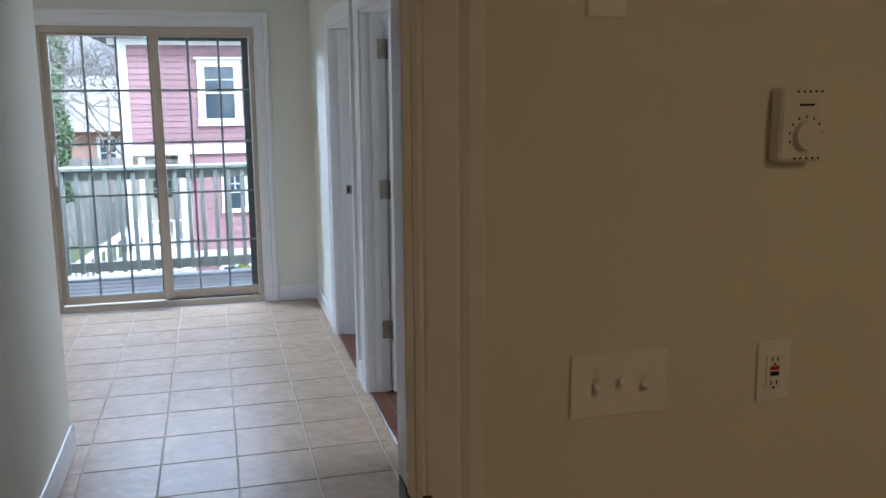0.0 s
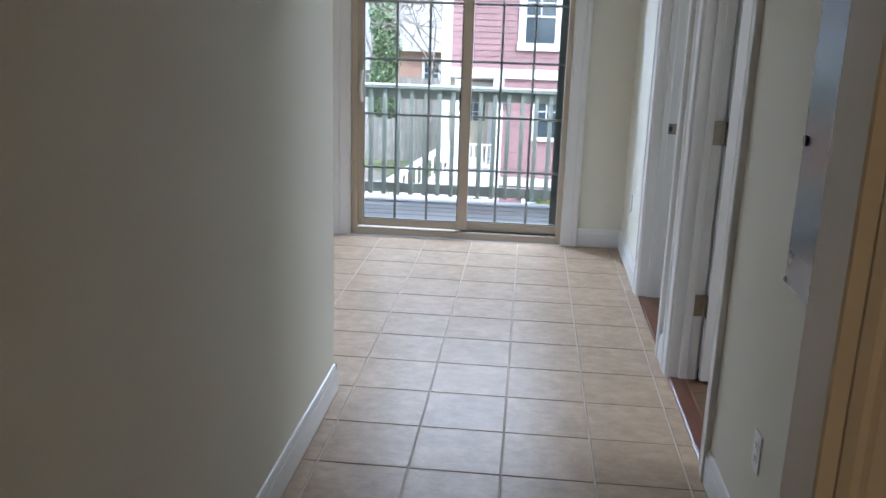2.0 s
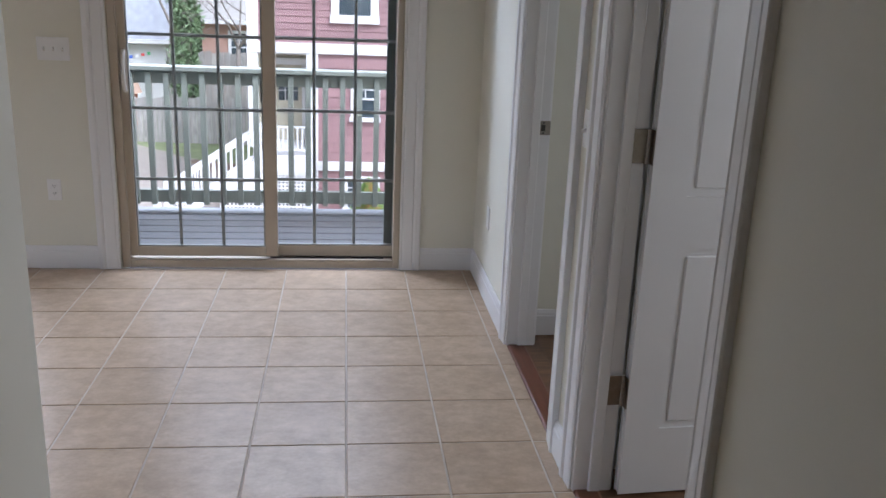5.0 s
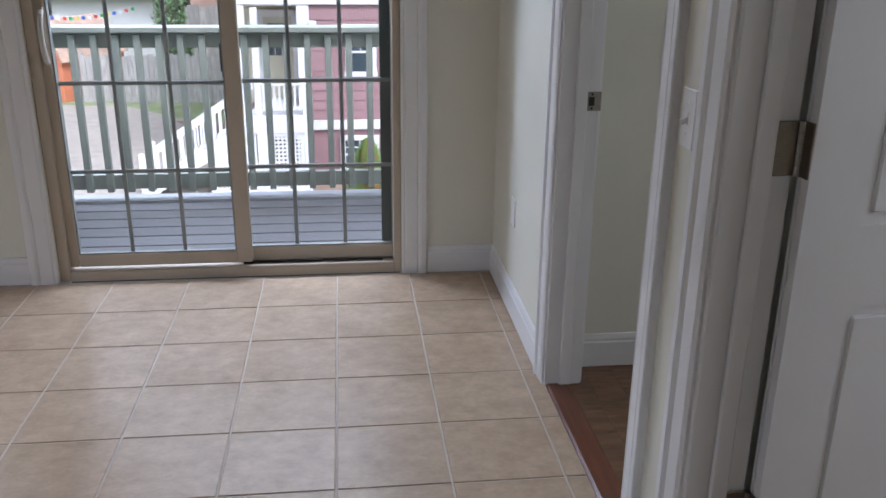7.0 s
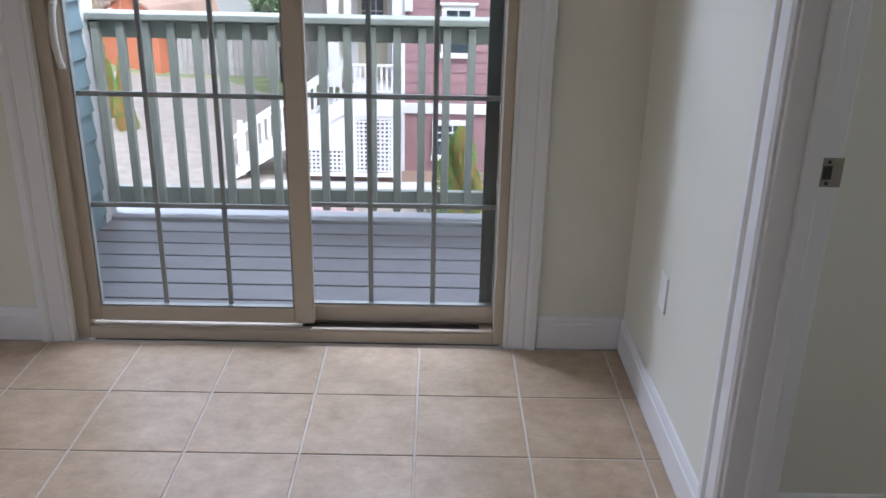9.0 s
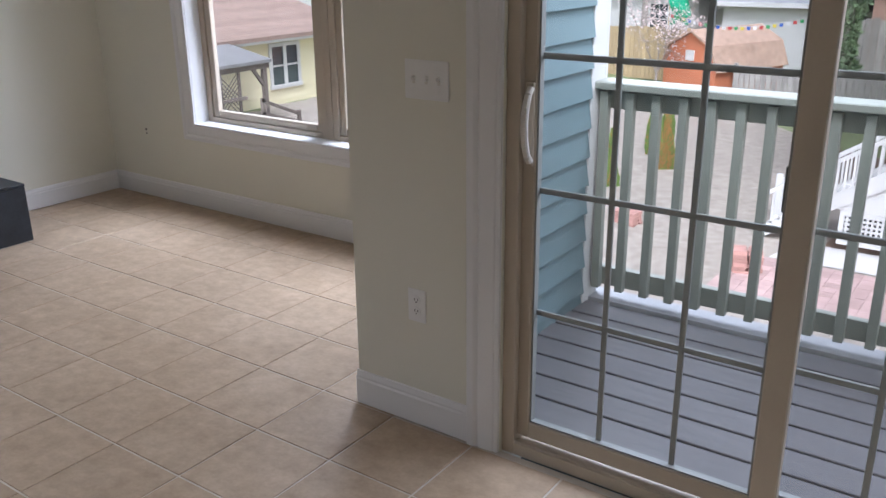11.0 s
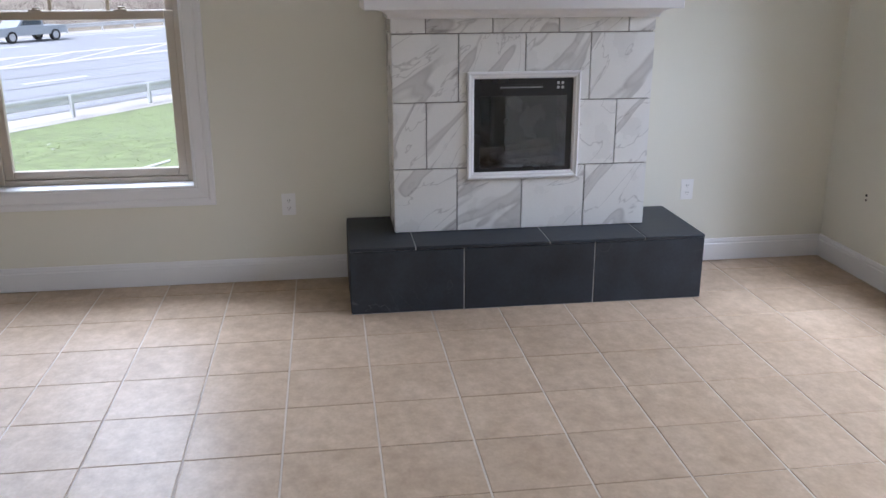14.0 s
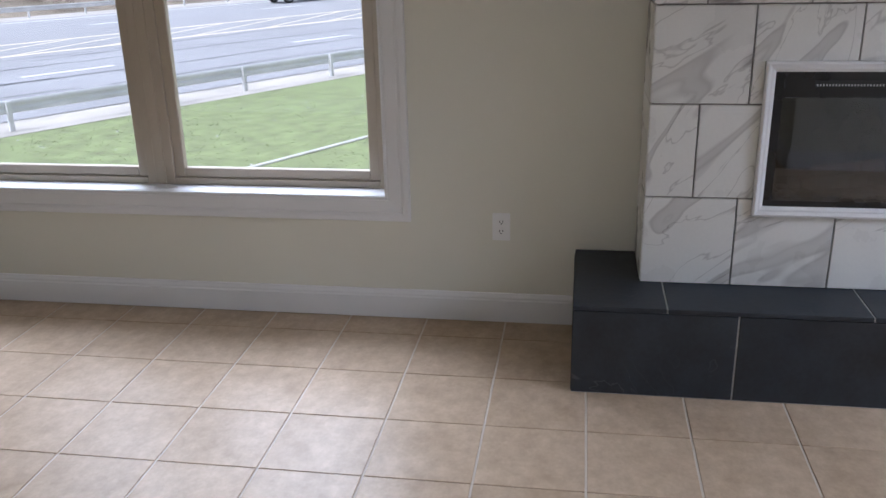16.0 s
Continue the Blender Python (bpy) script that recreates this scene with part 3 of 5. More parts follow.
def switch(m, n, label, up=(1, 1, 1), wide=0):
    o = thing("light_switch", label, "light switch", m, "light switches")
    plate_body(o, wide or 0.07 + 0.046 * (n - 1), 0.118)
    for i in range(n):
        x = (i - (n - 1) / 2) * 0.046
        part("toggle_slot", boxes((x - 0.0052, x + 0.0052, -0.0058, -0.005, -0.0125, 0.0125), bev=0.0003), WHITEPLASTIC, o)
        bm = boxes((-0.0042, 0.0042, -0.017, 0, -0.0055, 0.0055), bev=0.0015)
        bmesh.ops.transform(bm, matrix=Matrix.Translation((x, -0.004, 0)) @ Matrix.Rotation(radians(-28 if up[i] else 28), 4, "X"), verts=bm.verts)
        part("toggle", bm, PLATE, o)
        for z in (0.03, -0.03):
            bm = bmesh.new()
            cyl(bm, (x, -0.0062, z), (x, -0.005, z), 0.0028, seg=8)
            part("screw", bm, PLATE, o)
    return o


def blank_jack(m, label):
    o = thing("wall_jack", label, "wall jack", m)
    plate_body(o, 0.072, 0.116)
    return o


outlet(wall_frame(-1.561, YS, 0.442, 0), "white duplex outlet on the short cream wall")
switch(wall_frame(-1.507, YS, 1.184, 0), 3, "white triple toggle switch beside the sliding door", (1, 1, 1))
outlet(wall_frame(XF, 0.509, 0.423, 90), "white duplex outlet beside the fireplace hearth")
outlet(wall_frame(XF, -1.684, 0.419, 90), "white duplex outlet between window and fireplace")
outlet(wall_frame(XR, -3.80, 0.405, -90), "white outlet plate low on the hall wall")
blank_jack(wall_frame(XR, -0.44, 0.43, -90), "white plate low on the cream hall wall")
switch(wall_frame(XR, -2.140, 1.147, -90), 1, "single white toggle switch between two door casings", (0,))
switch(wall_frame(1.17, -0.985, 1.15, 0), 3, "white switch plate on the bedroom wall", (1, 1, 1))
TY = -5.50
switch(wall_frame(0.647, TY, 1.127, 0), 3, "triple toggle switch on the lamp-lit kitchen wall", (0, 1, 0), 0.188)
outlet(wall_frame(0.963, TY, 1.123, 0), "outlet with red and dark buttons on kitchen wall", True)
# small cable hole
o = thing("cable_hole", "small dark cable hole low on the cream wall", "cable hole", wall_frame(-4.76, YN, 0.436, 0))
bm = bmesh.new()
cyl(bm, (0, -0.004, 0.012), (0, 0.0, 0.012), 0.007)
part("bushing", bm, SLOT, o)
bm = bmesh.new()
cyl(bm, (0, -0.003, -0.013), (0, 0.0, -0.013), 0.006)
part("bushing", bm, SLOT, o)
# thermostat
th = thing("thermostat", "cream plastic dial thermostat on the kitchen wall", "thermostat", wall_frame(0.968, TY, 1.580, 0))
part("body", boxes((-0.043, 0.043, -0.034, 0, -0.064, 0.064), bev=0.005), WHITEPLASTIC, th)
bm = bmesh.new()
cyl(bm, (0.008, -0.046, -0.018), (0.008, -0.033, -0.018), 0.025, 0.027, seg=32)
part("dial", bm, WHITEPLASTIC, th)
for k in range(9):
    a = math.pi * (k / 8) * 1.2 - 0.3
    x, z = 0.008 + 0.033 * math.cos(a), -0.018 + 0.033 * math.sin(a)
    part("mark", boxes((x - 0.0012, x + 0.0012, -0.0347, -0.034, z - 0.0025, z + 0.0025)), SLOT, th)
for k in range(5):
    for z, n in ((0.058, "vent"), (-0.058, "vent")):
        x = -0.012 + k * 0.012
        part(n, boxes((x - 0.002, x + 0.002, -0.0347, -0.034, z - 0.002, z + 0.002)), SLOT, th)
part("name_strip", boxes((-0.008, 0.022, -0.0347, -0.034, 0.033, 0.037)), SLOT, th)
# round device above the switches
dv = thing("wall_plate", "cream plate with a round knob on kitchen wall", "wall plate", wall_frame(0.604, TY, 1.818, 0))
plate_body(dv, 0.072, 0.116)
bm = bmesh.new()
cyl(bm, (0, -0.018, 0), (0, -0.005, 0), 0.016, 0.018, seg=24)
part("knob", bm, PLATE, dv)
# electrical panel
ep = thing("electrical_panel", "glossy grey steel electrical panel on the hall wall", "electrical panel", wall_frame(XR, -4.06, 1.36, -90))
part("cover", boxes((-0.18, 0.18, -0.018, 0, -0.43, 0.43), bev=0.005), STEEL, ep)
part("door", boxes((-0.155, 0.14, -0.0235, -0.018, -0.33, 0.31), bev=0.002), STEEL, ep)
part("latch", boxes((-0.142, -0.122, -0.031, -0.0235, -0.065, -0.04), bev=0.002), BLACKMETAL, ep, "small black latch")
for x in (-0.168, 0.168):
    for z in (-0.415, 0.415):
        bm = bmesh.new()
        cyl(bm, (x, -0.022, z), (x, -0.018, z), 0.007, seg=12)
        part("screw", bm, NICKEL, ep)
# strike plate on the bedroom doorway's jamb
sp = thing("strike_plate", "nickel strike plate on the white door jamb", "strike plate", pose(XR + 0.10, DOORS[0][1] - 0.018, 1.0))
bm = boxes((-0.022, 0.028, -0.003, 0, -0.03, 0.03), bev=0.001)
part("plate", bm, NICKEL, sp)
part("bolt_hole", boxes((-0.012, 0.006, -0.0036, -0.003, -0.014, 0.014)), SLOT, sp)
for z in (-0.022, 0.022):
    bm = bmesh.new()
    cyl(bm, (-0.002, -0.0045, z), (-0.002, -0.003, z), 0.004, seg=8)
    part("screw", bm, SLOT, sp)

# strike plate at the kitchen opening, its lip bent over the casing's edge
sp = thing("strike_plate", "dark bronze strike plate lip on the kitchen jamb", "strike plate", pose(0.256, -5.475, 0.945))
part("plate", boxes((-0.003, 0, -0.035, 0.022, -0.035, 0.035), bev=0.001), BRONZE, sp)
lip = boxes((-0.003, 0.002, -0.056, -0.033, -0.026, 0.026), (0.002, 0.022, -0.056, -0.051, -0.026, 0.004), (0.022, 0.038, -0.056, -0.051, -0.026, 0.026), bev=0.001)
part("lip", lip, BRONZE, sp)

# ---- fireplace ----
SXF = -4.803                      # front of the tiled surround
SY0, SY1 = -1.153, 0.138
HXF, HY0, HY1, HZ = -4.563, -1.388, 0.376, 0.333
fp = thing("fireplace_surround", "white marble-look tiled fireplace surround with grey joints", "fireplace")
SZ0, SZT = HZ, 1.374
IY0, IY1, IZ0, IZ1 = -0.790, -0.229, 0.597, 1.123
part("core", boxes((XF, SXF - 0.012, SY0 + 0.010, IY0, SZ0, SZT), (XF, SXF - 0.012, IY1, SY1 - 0.010, SZ0, SZT), (XF, SXF - 0.012, IY0, IY1, SZ0, IZ0), (XF, SXF - 0.012, IY0, IY1, IZ1, SZT)), MGROUT, fp)


def clip_tiles(y0, y1, z0, z1):
    """The rectangles left of one tile when the insert's opening is cut out of it."""
    if y1 <= IY0 or y0 >= IY1 or z1 <= IZ0 or z0 >= IZ1:
        return [(y0, y1, z0, z1)]
    r = []
    if z0 < IZ0:
        r.append((y0, y1, z0, IZ0))
    if z1 > IZ1:
        r.append((y0, y1, IZ1, z1))
    a, b = max(z0, IZ0), min(z1, IZ1)
    if y0 < IY0:
        r.append((y0, IY0, a, b))
    if y1 > IY1:
        r.append((IY1, y1, a, b))
    return r


R1, R2, R3 = 0.655, 0.980, 1.303
layout = [
    (SZ0, R1, (SY0, -0.838, -0.511, -0.188, SY1)),
    (R1, R2, (SY0, -0.989, -0.5, -0.038, SY1)),
    (R2, R3, (SY0, -0.832, -0.505, -0.182, SY1)),
    (R3, SZT, (SY0, -0.989, -0.668, -0.344, 0.002, SY1)),
]
g = 0.0028
for z0, z1, cuts in layout:
    for a, b in zip(cuts, cuts[1:]):
        y0, y1 = a, b
        for r in clip_tiles(y0 + g, y1 - g, z0 + g, z1 - g):
            if r[1] - r[0] > 0.01 and r[3] - r[2] > 0.01:
                cy, cz = (r[0] + r[1]) / 2, (r[2] + r[3]) / 2
                t = part("tile", boxes((-0.012, 0, r[0] - cy, r[1] - cy, r[2] - cz, r[3] - cz), bev=0.001), MARBLE, fp)
                t.location = (SXF, cy, cz)
    for ys in (SY0 + 0.010, SY1):
        t = part("tile", boxes((-0.15, 0.15, -0.010, 0, -(z1 - z0) / 2 + g, (z1 - z0) / 2 - g), bev=0.001), MARBLE, fp)
        t.location = ((XF + SXF) / 2 - 0.004, ys, (z0 + z1) / 2)
# insert frame, moulded
FRP = ((0, 0), (0.0, 0.016), (0.008, 0.020), (0.018, 0.014), (0.024, 0.014), (0.034, 0.006), (0.034, 0))
for (ya, za), (yb, zb), ny, nz in (((IY0, IZ0), (IY1, IZ0), 0, 1), ((IY1, IZ0), (IY1, IZ1), -1, 0), ((IY1, IZ1), (IY0, IZ1), 0, -1), ((IY0, IZ1), (IY0, IZ0), 1, 0)):
    ty, tz = (1 if yb > ya else -1 if yb < ya else 0), (1 if zb > za else -1 if zb < za else 0)
    bm = extrude(bmesh.new(), FRP, lambda u, v: (SXF + v, ya + ny * u + ty * u, za + nz * u + tz * u), lambda u, v: (SXF + v, yb + ny * u - ty * u, zb + nz * u - tz * u))
    part("insert_frame", bm, TRIM, fp, "white moulded frame")
# mantel shelf
mt = thing("mantel_shelf", "white painted mantel shelf with a cove moulding", "mantel")
part("shelf_board", boxes((XF, -4.648, -1.282, 0.212, 1.415, 1.478), bev=0.004), TRIM, mt)
cove = [(0.0, 1.372), (0.010, 1.372), (0.012, 1.382)] + [(0.012 + 0.078 * (1 - math.cos(a)), 1.382 + 0.033 * math.sin(a)) for a in [i * math.pi / 12 for i in range(1, 7)]] + [(0.0, 1.415)]
k0, k1 = SY0 - 0.002, SY1 + 0.002
part("cove_moulding", extrude(bmesh.new(), cove, lambda u, v: (SXF + u, k0 - u, v), lambda u, v: (SXF + u, k1 + u, v)), TRIM, mt)
part("cove_moulding", extrude(bmesh.new(), cove, lambda u, v: (XF, k0 - u, v), lambda u, v: (SXF + u, k0 - u, v)), TRIM, mt)
part("cove_moulding", extrude(bmesh.new(), cove, lambda u, v: (XF, k1 + u, v), lambda u, v: (SXF + u, k1 + u, v)), TRIM, mt)
# electric insert
ins = thing("electric_fireplace", "black electric fireplace insert with dark glass front", "electric fireplace")
bx0, bx1, bz0, bz1 = IY0 + 0.034, IY1 - 0.034, IZ0 + 0.034, IZ1 - 0.034
for r in ((SXF - 0.20, SXF - 0.002, bx0, bx0 + 0.03, bz0, bz1), (SXF - 0.20, SXF - 0.002, bx1 - 0.03, bx1, bz0, bz1), (SXF - 0.20, SXF - 0.002, bx0 + 0.03, bx1 - 0.03, bz1 - 0.085, bz1), (SXF - 0.20, SXF - 0.002, bx0 + 0.03, bx1 - 0.03, bz0, bz0 + 0.02), (SXF - 0.20, SXF - 0.18, bx0 + 0.03, bx1 - 0.03, bz0 + 0.02, bz1 - 0.085)):
    part("housing_panel", boxes(r), BLACKMETAL, ins)
part("glass_front", boxes((SXF - 0.008, SXF - 0.003, bx0 + 0.028, bx1 - 0.015, bz0 + 0.015, bz1 - 0.083)), SMOKEGLASS, ins, "smoked reflecting glass")
rg = random.Random(3)
bed = bmesh.new()
for i in range(90):
    y, x, r = rg.uniform(bx0 + 0.05, bx1 - 0.05), SXF - rg.uniform(0.04, 0.165), rg.uniform(0.012, 0.026)
    bmesh.ops.create_icosphere(bed, subdivisions=1, radius=r, matrix=pose(x, y, bz0 + 0.022 + r * 0.5) @ Matrix.Diagonal((1, rg.uniform(0.8, 1.5), rg.uniform(0.5, 0.8), 1)))
part("ember_bed", bed, EMBER, ins, "grey-brown bed of mock embers")
for x, y0, y1, z0, z1, r in ((-0.13, -0.70, -0.33, 0.07, 0.075, 0.030), (-0.085, -0.66, -0.42, 0.055, 0.075, 0.024), (-0.10, -0.58, -0.35, 0.10, 0.125, 0.023)):
    bm = bmesh.new()
    last = None
    for k in range(6):
        f = k / 6
        a, b = [Vector((SXF + x + rg.uniform(-0.005, 0.005), y0 + (y1 - y0) * g, bz0 + z0 + (z1 - z0) * g)) for g in (f, f + 1 / 6)]
        cyl(bm, last or a, b, r * rg.uniform(0.92, 1.08), r * rg.uniform(0.92, 1.08), seg=10)
        last = b
    part("mock_log", bm, EMBER, ins)
bm = boxes((SXF - 0.002, SXF + 0.002, -0.63, -0.41, bz1 - 0.055, bz1 - 0.030))
part("vent_grille", bm, SLOT, ins)
for i in range(22):
    y = -0.625 + i * 0.0096
    part("vent_slat", boxes((SXF + 0.002, SXF + 0.0035, y, y + 0.004, bz1 - 0.047, bz1 - 0.040)), SILVER, ins)
for i in range(2):
    for j in range(2):
        y, z = -0.345 + i * 0.022, bz1 - 0.053 + j * 0.022
        part("button", boxes((SXF - 0.002, SXF + 0.001, y, y + 0.013, z, z + 0.013), bev=0.001), SILVER, ins, "small silver button")
# hearth
he = thing("hearth", "raised hearth clad in black slate slabs", "hearth")
part("core", boxes((XF + 0.001, HXF - 0.0035, HY0 + 0.0035, HY1 - 0.0035, 0, HZ - 0.0035)), SLATEJOINT, he)


def slate(x0, x1, y0, y1, z0, z1):
    c = ((x0 + x1) / 2, (y0 + y1) / 2, (z0 + z1) / 2)
    t = part("slab", boxes((x0 - c[0], x1 - c[0], y0 - c[1], y1 - c[1], z0 - c[2], z1 - c[2]), bev=0.0018), SLATE, he)
    t.location = c


j = 0.003
cuts = (HY0, -0.838, -0.188, HY1)
for a, b in zip(cuts, cuts[1:]):
    slate(HXF - 0.012, HXF, a + j, b - j, 0.003, HZ - 0.018)
cuts = (HY0, -1.072, -0.416, 0.066, HY1)
for a, b in zip(cuts, cuts[1:]):
    slate(XF + 0.002, HXF + 0.003, a + j, b - j, HZ - 0.016, HZ)
for y0 in (HY0, HY1 - 0.012):
    slate(XF + 0.002, HXF - 0.014, y0, y0 + 0.012, 0.003, HZ - 0.018)

# ---- kitchen lamp behind the walker ----
kl = thing("ceiling_lamp", "round warm-glowing ceiling lamp", "ceiling lamp", pose(1.3, -7.2, CEIL_Z))
bm = bmesh.new()
cyl(bm, (0, 0, -0.03), (0, 0, 0), 0.17, seg=32)
part("base", bm, NICKEL, kl)
bm = bmesh.new()
bmesh.ops.create_uvsphere(bm, u_segments=24, v_segments=12, radius=0.15)
for v in bm.verts:
    v.co.z = -0.03 + min(0, v.co.z) * 0.45
part("shade", bm, plain_emit("lamp_shade_glow", (1.0, 0.62, 0.3), 2.0), kl)

# ---- outdoors: materials ----
GRASS = mat("lawn", (0.235, 0.285, 0.125), 0.95, var=0.25, scale=2.4, fine=40, bump=0.3, tint=(0.20, 0.215, 0.11))
GRAVEL = mat("grey_gravel", (0.34, 0.30, 0.255), 0.95, var=0.3, scale=6, fine=45, bump=0.4, tint=(0.36, 0.31, 0.26))
STONE = mat("pale_gravel_stone", (0.52, 0.47, 0.41), 0.9, var=0.5, scale=7, fine=30, bump=0, tint=(0.34, 0.30, 0.26))
DIRT = mat("brown_dirt", (0.25, 0.17, 0.12), 0.95, var=0.35, scale=1.3, fine=12, bump=0.3)
CONCRETE = mat("pale_concrete", (0.62, 0.60, 0.57), 0.85, var=0.1, scale=1.5, fine=40, bump=0.04)
PAVER = mat("pink_paver", (0.48, 0.335, 0.31), 0.85, var=0.15, scale=3, fine=40, bump=0.05, rand=0.15)
ASPHALT = mat("worn_asphalt", (0.30, 0.30, 0.31), 0.85, var=0.14, scale=0.25, fine=5, bump=0.05, stretch=(1, 1, 1))
LINEW = mat("white_road_paint", (0.8, 0.8, 0.78), 0.8, var=0.2, scale=3)
LINEY = mat("yellow_road_paint", (0.74, 0.65, 0.46), 0.8, var=0.25, scale=2)
SHOULDER = mat("sandy_shoulder", (0.45, 0.42, 0.38), 0.95, var=0.2, scale=0.6, fine=8, bump=0.1)
GALV = mat("galvanised_rail", (0.58, 0.58, 0.58), 0.55, metal=0.15, var=0.2, scale=1, bump=0.02)
RED = mat("red_clapboard", (0.255, 0.145, 0.145), 0.65, var=0.08, scale=2, fine=30, bump=0.03, rand=0.06)
WHITEOUT = mat("white_exterior_paint", (0.62, 0.61, 0.59), 0.6, var=0.05, scale=2, bump=0.02)
HOUSEGLASS = mat("dark_house_glass", (0.05, 0.065, 0.075), 0.08, var=0.2, scale=1, bump=0, spec=0.7)
TANWALL = mat("tan_siding", (0.46, 0.42, 0.31), 0.7, var=0.08)
TEAL = mat("teal_cement_siding", (0.155, 0.22, 0.235), 0.6, var=0.1, scale=3, fine=20, bump=0.05, rand=0.09, stretch=(1, 1, 14))
DECK = mat("grey_deck_paint", (0.155, 0.148, 0.152), 0.33, var=0.16, scale=5, fine=30, bump=0.05, rand=0.07, stretch=(1, 9, 4))
DARKWOOD = mat("dark_weathered_wood", (0.17, 0.14, 0.12), 0.85, var=0.3, scale=4, fine=30, bump=0.1, rand=0.14, stretch=(4, 4, 1))
EDGE = mat("pale_grey_deck_edge", (0.31, 0.31, 0.315), 0.6, var=0.1, scale=4, bump=0.03)
RAILP = mat("grey_green_rail_paint", (0.27, 0.285, 0.245), 0.55, var=0.1, scale=6, fine=40, bump=0.04, rand=0.06, stretch=(2, 2, 1))
YELLOW = mat("pale_yellow_siding", (0.76, 0.69, 0.46), 0.7, var=0.06, scale=2, rand=0.04)
SHINGLE = mat("brown_shingles", (0.30, 0.21, 0.17), 0.9, var=0.3, scale=6, fine=50, bump=0.1, rand=0.14)
TANROOF = mat("tan_shingles", (0.48, 0.33, 0.245), 0.9, var=0.25, scale=6, fine=50, bump=0.1)
GREYROOF = mat("grey_shingles", (0.12, 0.12, 0.13), 0.9, var=0.3, scale=4, bump=0.1)
BLUEROOF = mat("blue_grey_shingles", (0.32, 0.33, 0.35), 0.9, var=0.2, scale=4, bump=0.1)
CANOPY = mat("grey_canopy_sheet", (0.21, 0.205, 0.205), 0.8, var=0.2, scale=3, bump=0.05)
WEATHERED = mat("weathered_grey_wood", (0.36, 0.34, 0.31), 0.85, var=0.3, scale=4, fine=30, bump=0.1, rand=0.14, stretch=(4, 4, 1))
TANFENCE = mat("tan_wood_fence", (0.44, 0.33, 0.19), 0.85, var=0.25, scale=4, bump=0.1, rand=0.1, stretch=(4, 4, 1))
ORANGE = mat("orange_shed_paint", (0.55, 0.19, 0.095), 0.7, var=0.1, scale=2)
BARK = mat("grey_bark", (0.30, 0.26, 0.23), 0.9, var=0.3, scale=8, bump=0.2)
IVY = mat("ivy_leaves", (0.17, 0.25, 0.12), 0.6, var=0.45, scale=2, fine=10, bump=0.0)
CONIFER = mat("arborvitae_green", (0.16, 0.25, 0.06), 0.8, var=0.45, scale=4, fine=20, bump=0.0)
RUST = mat("dry_orange_foliage", (0.42, 0.21, 0.07), 0.85, var=0.4, scale=4, bump=0.0)
BLOSSOM = mat("pale_blossom", (0.75, 0.62, 0.60), 0.8, var=0.1, bump=0.0)
TWIG = mat("grey_brown_twigs", (0.26, 0.21, 0.18), 0.95, var=0.3, scale=1, bump=0.0)
BRICK = mat("red_brick", (0.45, 0.25, 0.21), 0.85, var=0.2, scale=8, bump=0.05, rand=0.2)
GREENCLOTH = mat("green_cloth", (0.02, 0.33, 0.17), 0.8, var=0.1)
TRUCKPAINT = mat("silver_car_paint", (0.42, 0.45, 0.48), 0.3, metal=0.5, var=0.03, bump=0)
TYRE = mat("black_rubber", (0.02, 0.02, 0.02), 0.8, bump=0.02)
BRICKWALL = mat("far_brick_wall", (0.42, 0.26, 0.20), 0.9, var=0.15, scale=3, bump=0.05)
rng = random.Random(11)


def quads(name, rows, material, parent=None, kind=""):
    """Many small faces as one mesh; rows are lists of corner points."""
    vs, fs = [], []
    for r in rows:
        fs.append(tuple(range(len(vs), len(vs) + len(r))))
        vs.extend(r)
    me = bpy.data.meshes.new(name)
    me.from_pydata([tuple(v) for v in vs], [], fs)
    me.materials.append(material)
    ob = new(name, me)
    ob.parent = parent
    if kind:
        ob["kind"] = kind
    return ob


def leaf(c, s, r):
    d = Vector((r.gauss(0, 1), r.gauss(0, 1), r.gauss(0, 1))).normalized()
    e = d.cross(Vector((r.gauss(0, 1), r.gauss(0, 1), r.gauss(0, 1)))).normalized()
    c = Vector(c)
    return [c - d * s, c + e * s * 0.5, c + d * s, c - e * s * 0.5]


def limb(rows, a, b, r0, r1, k=5):
    a, b = Vector(a), Vector(b)
    d = (b - a).normalized()
    u = d.orthogonal().normalized()
    w = d.cross(u)
    p = [a + (u * math.cos(t) + w * math.sin(t)) * r0 for t in [2 * math.pi * i / k for i in range(k)]]
    q = [b + (u * math.cos(t) + w * math.sin(t)) * r1 for t in [2 * math.pi * i / k for i in range(k)]]
    for i in range(k):
        rows.append([p[i], p[(i + 1) % k], q[(i + 1) % k], q[i]])


def grow(rows, tips, a, d, length, r, depth, rg):
    p = Vector(a)
    d = Vector(d).normalized()
    for i in range(3):
        d2 = (d + Vector((rg.gauss(0, 0.16), rg.gauss(0, 0.16), rg.gauss(0.03, 0.12)))).normalized()
        q = p + d2 * length / 3
        limb(rows, p, q, r * (1 - i * 0.2), r * (1 - (i + 1) * 0.2), 6 if depth > 3 else 4 if depth > 1 else 3)
        p, d = q, d2
        if depth > 0 and i > 0:
            side = (d + Vector((rg.gauss(0, 0.8), rg.gauss(0, 0.8), rg.gauss(0.1, 0.5)))).normalized()
            grow(rows, tips, p, side, length * rg.uniform(0.55, 0.8), max(0.011, r * 0.55), depth - 1, rg)
    tips.append(p)
    if depth > 0:
        grow(rows, tips, p, d, length * 0.7, max(0.010, r * 0.45), depth - 1, rg)


